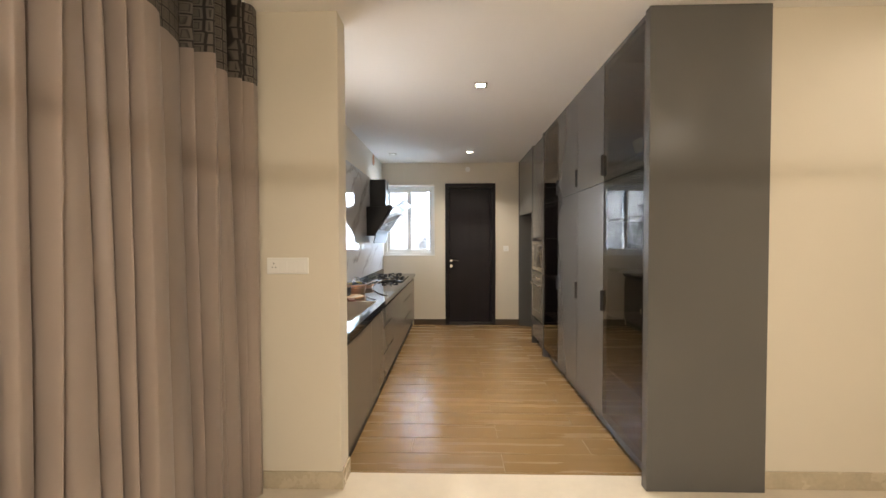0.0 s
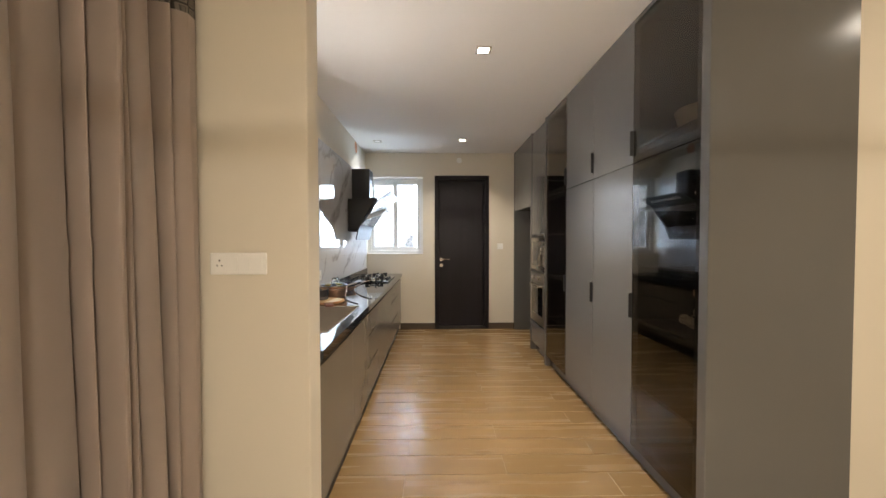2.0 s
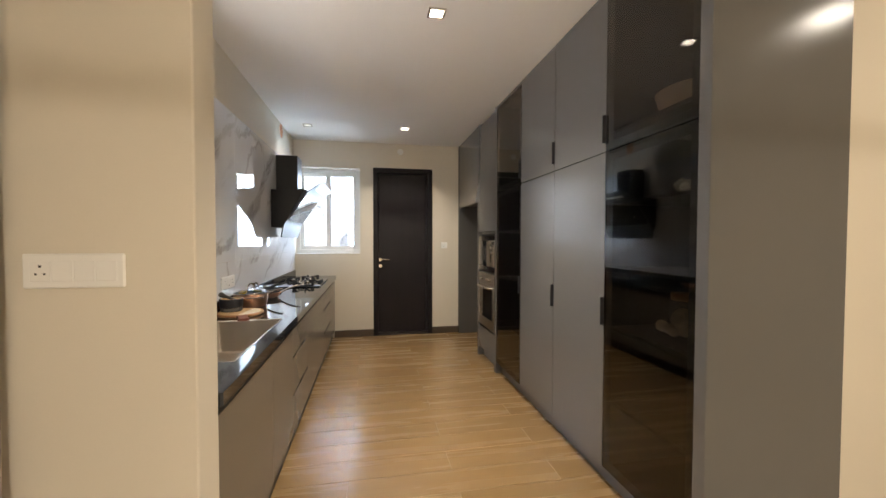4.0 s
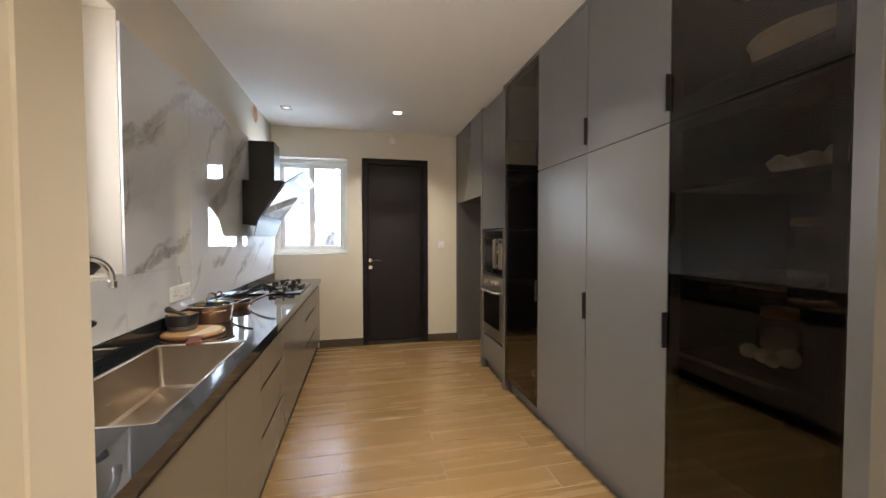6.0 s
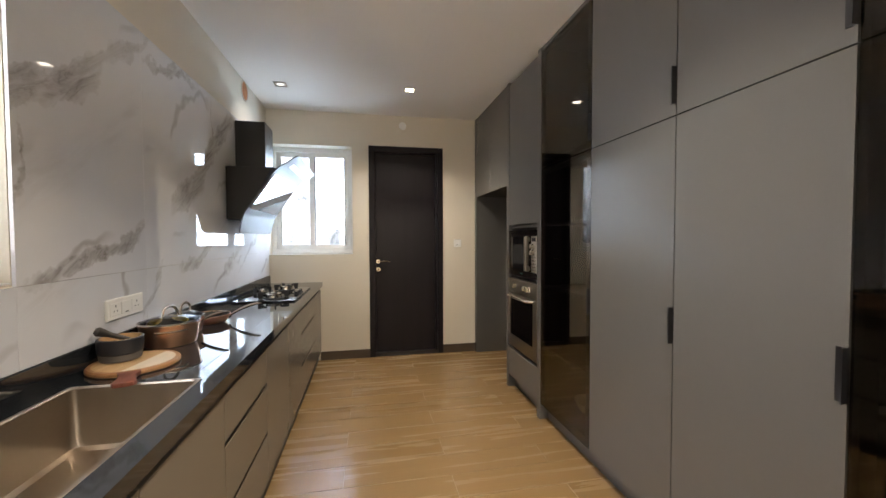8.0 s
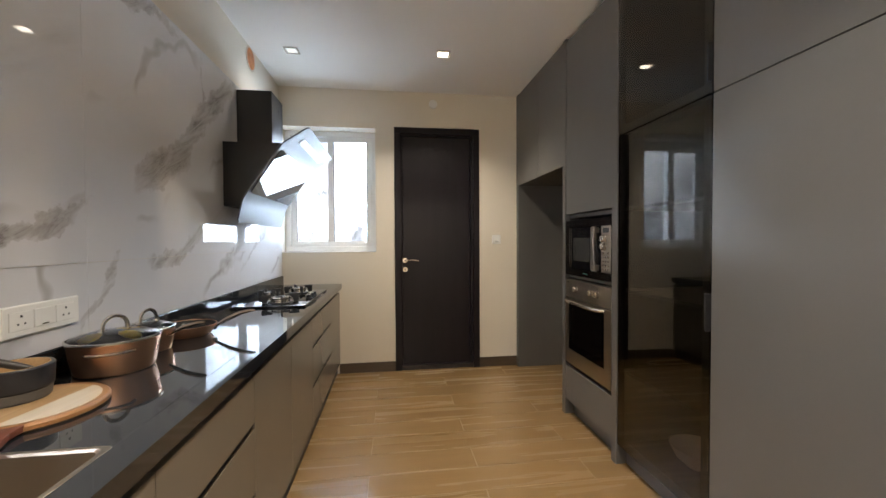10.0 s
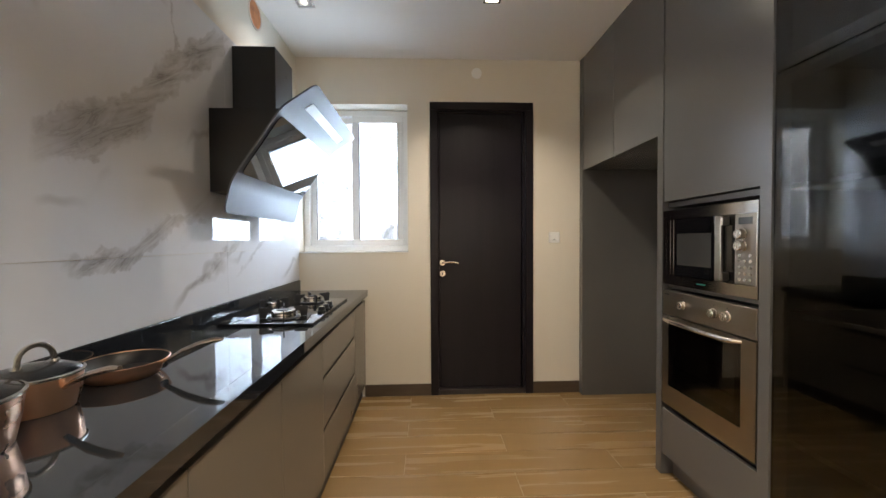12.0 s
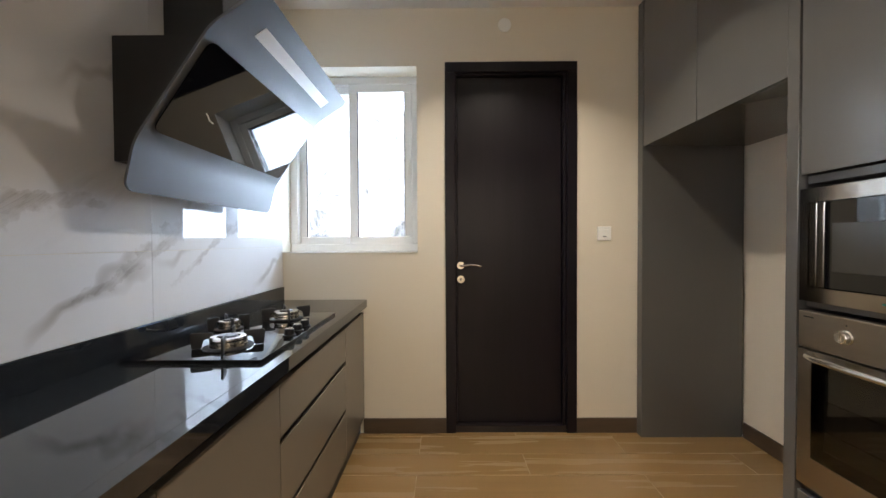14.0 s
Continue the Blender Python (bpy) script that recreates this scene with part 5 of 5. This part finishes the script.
# ---- curtain ----
CLOTH = varied("taupe_curtain_cloth", (0.565, 0.465, 0.395), 0.42, var=0.05, big=3, fine=350, bumped=0.1)
CLOTH.node_tree.nodes["Principled BSDF"].inputs["Sheen Weight"].default_value = 0.35
BAND = material("patterned_curtain_band", (0.2, 0.2, 0.2), 0.5)
n_, l_, b_ = nodes_of(BAND)
vor = n_.new("ShaderNodeTexVoronoi")
vor.feature = "DISTANCE_TO_EDGE"
vor.inputs["Scale"].default_value, vor.inputs["Randomness"].default_value = 24.0, 0.12
l_.new(mapped(BAND, (0.4, 1.0, 0.75)), vor.inputs["Vector"])
edge = ramp(BAND, vor.outputs["Distance"], [(0.05, (0.055, 0.05, 0.046)), (0.09, (0.27, 0.235, 0.20)), (0.17, (0.27, 0.235, 0.20)), (0.20, (0.08, 0.072, 0.065)), (0.25, (0.22, 0.195, 0.165))])
l_.new(edge, b_.inputs["Base Color"])

CURT0, CURT1, CURTX = -0.9, 1.985, -1.075


def pleats():
    """Edges of the hanging folds along the wall, each with its own width and depth."""
    rng = random.Random(14)
    out, y = [], CURT0 - 0.1
    while y < CURT1 + 0.3:
        wide = rng.choice((0.04, 0.05, 0.065, 0.085, 0.11, 0.14, 0.18)) * rng.uniform(0.85, 1.15)
        out.append((y, wide, rng.uniform(0.45, 1.0), rng.uniform(-1, 1), rng.choice((0.16, 0.3, 0.5, 0.78))))
        y += wide
    return out


PLEATS = pleats()
STARTS = [p[0] for p in PLEATS]


def curtain_x(y, z):
    """The cloth's offset: full round fronts, each tucked sharply behind the next, hanging almost plumb."""
    k = 1 - z / TOP
    y += 0.030 * k * math.sin(2.1 * y + 0.8) + 0.012 * noise.noise(Vector((y * 2.5, z * 0.6, 1.0)))
    i = max(0, int(np.searchsorted(STARTS, y)) - 1)
    y0, wide, deep, lean, crest = PLEATS[i]
    crest = min(0.86, max(0.14, crest + 0.12 * lean * k))
    ph = min(1.0, max(0.0, (y - y0) / wide))
    rise = ph / crest if ph < crest else (1 - ph) / (1 - crest)
    front = math.sin(0.5 * math.pi * min(1.0, rise)) ** (0.5 + 0.2 * lean)
    merge = 0.78 + 0.22 * math.sin(1.7 * i + 2.4 * k * lean)
    hem = min(1.0, max(0.0, (y - 1.86) / 0.08))
    near = min(ph, 1 - ph) * wide
    front -= 0.55 * math.exp(-(near / 0.009) ** 2)
    f = front * deep * merge * (1 - 0.8 * hem) + 0.82 * hem
    broad = math.sin(2 * math.pi * y / 0.43 + 0.8 + 0.5 * k)
    wob = noise.noise(Vector((y * 5, z * 1.1, 3.0)))
    crease = max(0.0, noise.noise(Vector((y * 7 + z * 5, z * 7, 21.0))) - 0.38)
    return CURTX - 0.06 + 0.15 * f + 0.014 * broad + 0.005 * wob + 0.012 * crease


def cloth_strip(z0, z1, nz, lift):
    b = bmesh.new()
    ny = 900
    rows = []
    for j in range(nz + 1):
        z = z0 + (z1 - z0) * j / nz
        rows.append([])
        for i in range(ny + 1):
            y = CURT0 + (CURT1 - CURT0) * i / ny
            rows[-1].append(b.verts.new((curtain_x(y, z) + lift, y, z)))
    for p, q in zip(rows, rows[1:]):
        for i in range(ny):
            b.faces.new((p[i], p[i + 1], q[i + 1], q[i]))
    bmesh.ops.solidify(b, geom=b.faces[:], thickness=0.0016)
    return b


cur = thing("curtain", (CURTX, 0.2, 0.012), "floor length taupe curtain with dark patterned top band", "curtain")
part("cloth", cloth_strip(0.012, 2.27, 70, 0), CLOTH, cur)
part("top_band", cloth_strip(2.2705, 2.680, 8, 0.001), BAND, cur, "dark grey geometric patterned band")
part("track", box(CURTX - 0.02, CURTX + 0.02, CURT0, CURT1 + 0.02, 2.683, TOP - 0.0005, 0.002), WHITE, cur, "white ceiling track")

# ---- pendant in the hall ----
px, py, pz = PENDANT
pen = thing("pendant_lamp", (px, py, pz - 0.02), "pendant bulb inside a thin black metal ring", "pendant lamp")
part("ring", lathe([(0.218, pz - 0.0035), (0.222, pz - 0.0035), (0.222, pz + 0.0035), (0.218, pz + 0.0035), (0.218, pz - 0.0035)], px, py, 64), BLACK, pen)
part("cord", tube([(px, py, pz + 0.07), (px, py, TOP - 0.02)], 0.003, 8), BLACK, pen)
part("socket", lathe([(0, pz + 0.03), (0.014, pz + 0.03), (0.016, pz + 0.07), (0.006, pz + 0.08), (0, pz + 0.08)], px, py, 24), BLACK, pen)
part("ceiling_cup", lathe([(0, TOP - 0.03), (0.04, TOP - 0.03), (0.05, TOP - 0.0005), (0, TOP - 0.0005)], px, py, 32), BLACK, pen)
for k in range(3):
    a = radians(120 * k)
    part("stay", tube([(px + 0.015 * math.cos(a), py + 0.015 * math.sin(a), pz + 0.072), (px + 0.22 * math.cos(a), py + 0.22 * math.sin(a), pz + 0.003)], 0.0015, 6), BLACK, pen)

# ---- floor planks ----
PW, PL, PG = 0.20, 1.20, 0.0016
plank_meshes = {}
row = 1
y = NEAR1
while y < BACK - 0.01:
    y1 = min(y + PW, BACK) if row > 1 else 2.22
    x = (0.975 if row % 2 else 0.375) - 2 * PL
    while x < RIGHT:
        a, b = max(x, LEFT), min(x + PL, RIGHT)
        x += PL
        if b - a < 0.02:
            continue
        key = (round(b - a, 3), round(y1 - y, 3))
        if key not in plank_meshes:
            bm = box(-(b - a) / 2 + PG, (b - a) / 2 - PG, -(y1 - y) / 2 + PG, (y1 - y) / 2 - PG, -0.008, 0.0, 0.0008)
            me = bpy.data.meshes.new("plank")
            bm.to_mesh(me)
            bm.free()
            smooth_mesh(me)
            me.materials.append(FLOORWOOD)
            plank_meshes[key] = me
        ob = new("plank", plank_meshes[key])
        ob.parent = floor
        ob.location = Vector(((a + b) / 2, (y + y1) / 2, 0)) - floor.location
    y = y1
    row += 1
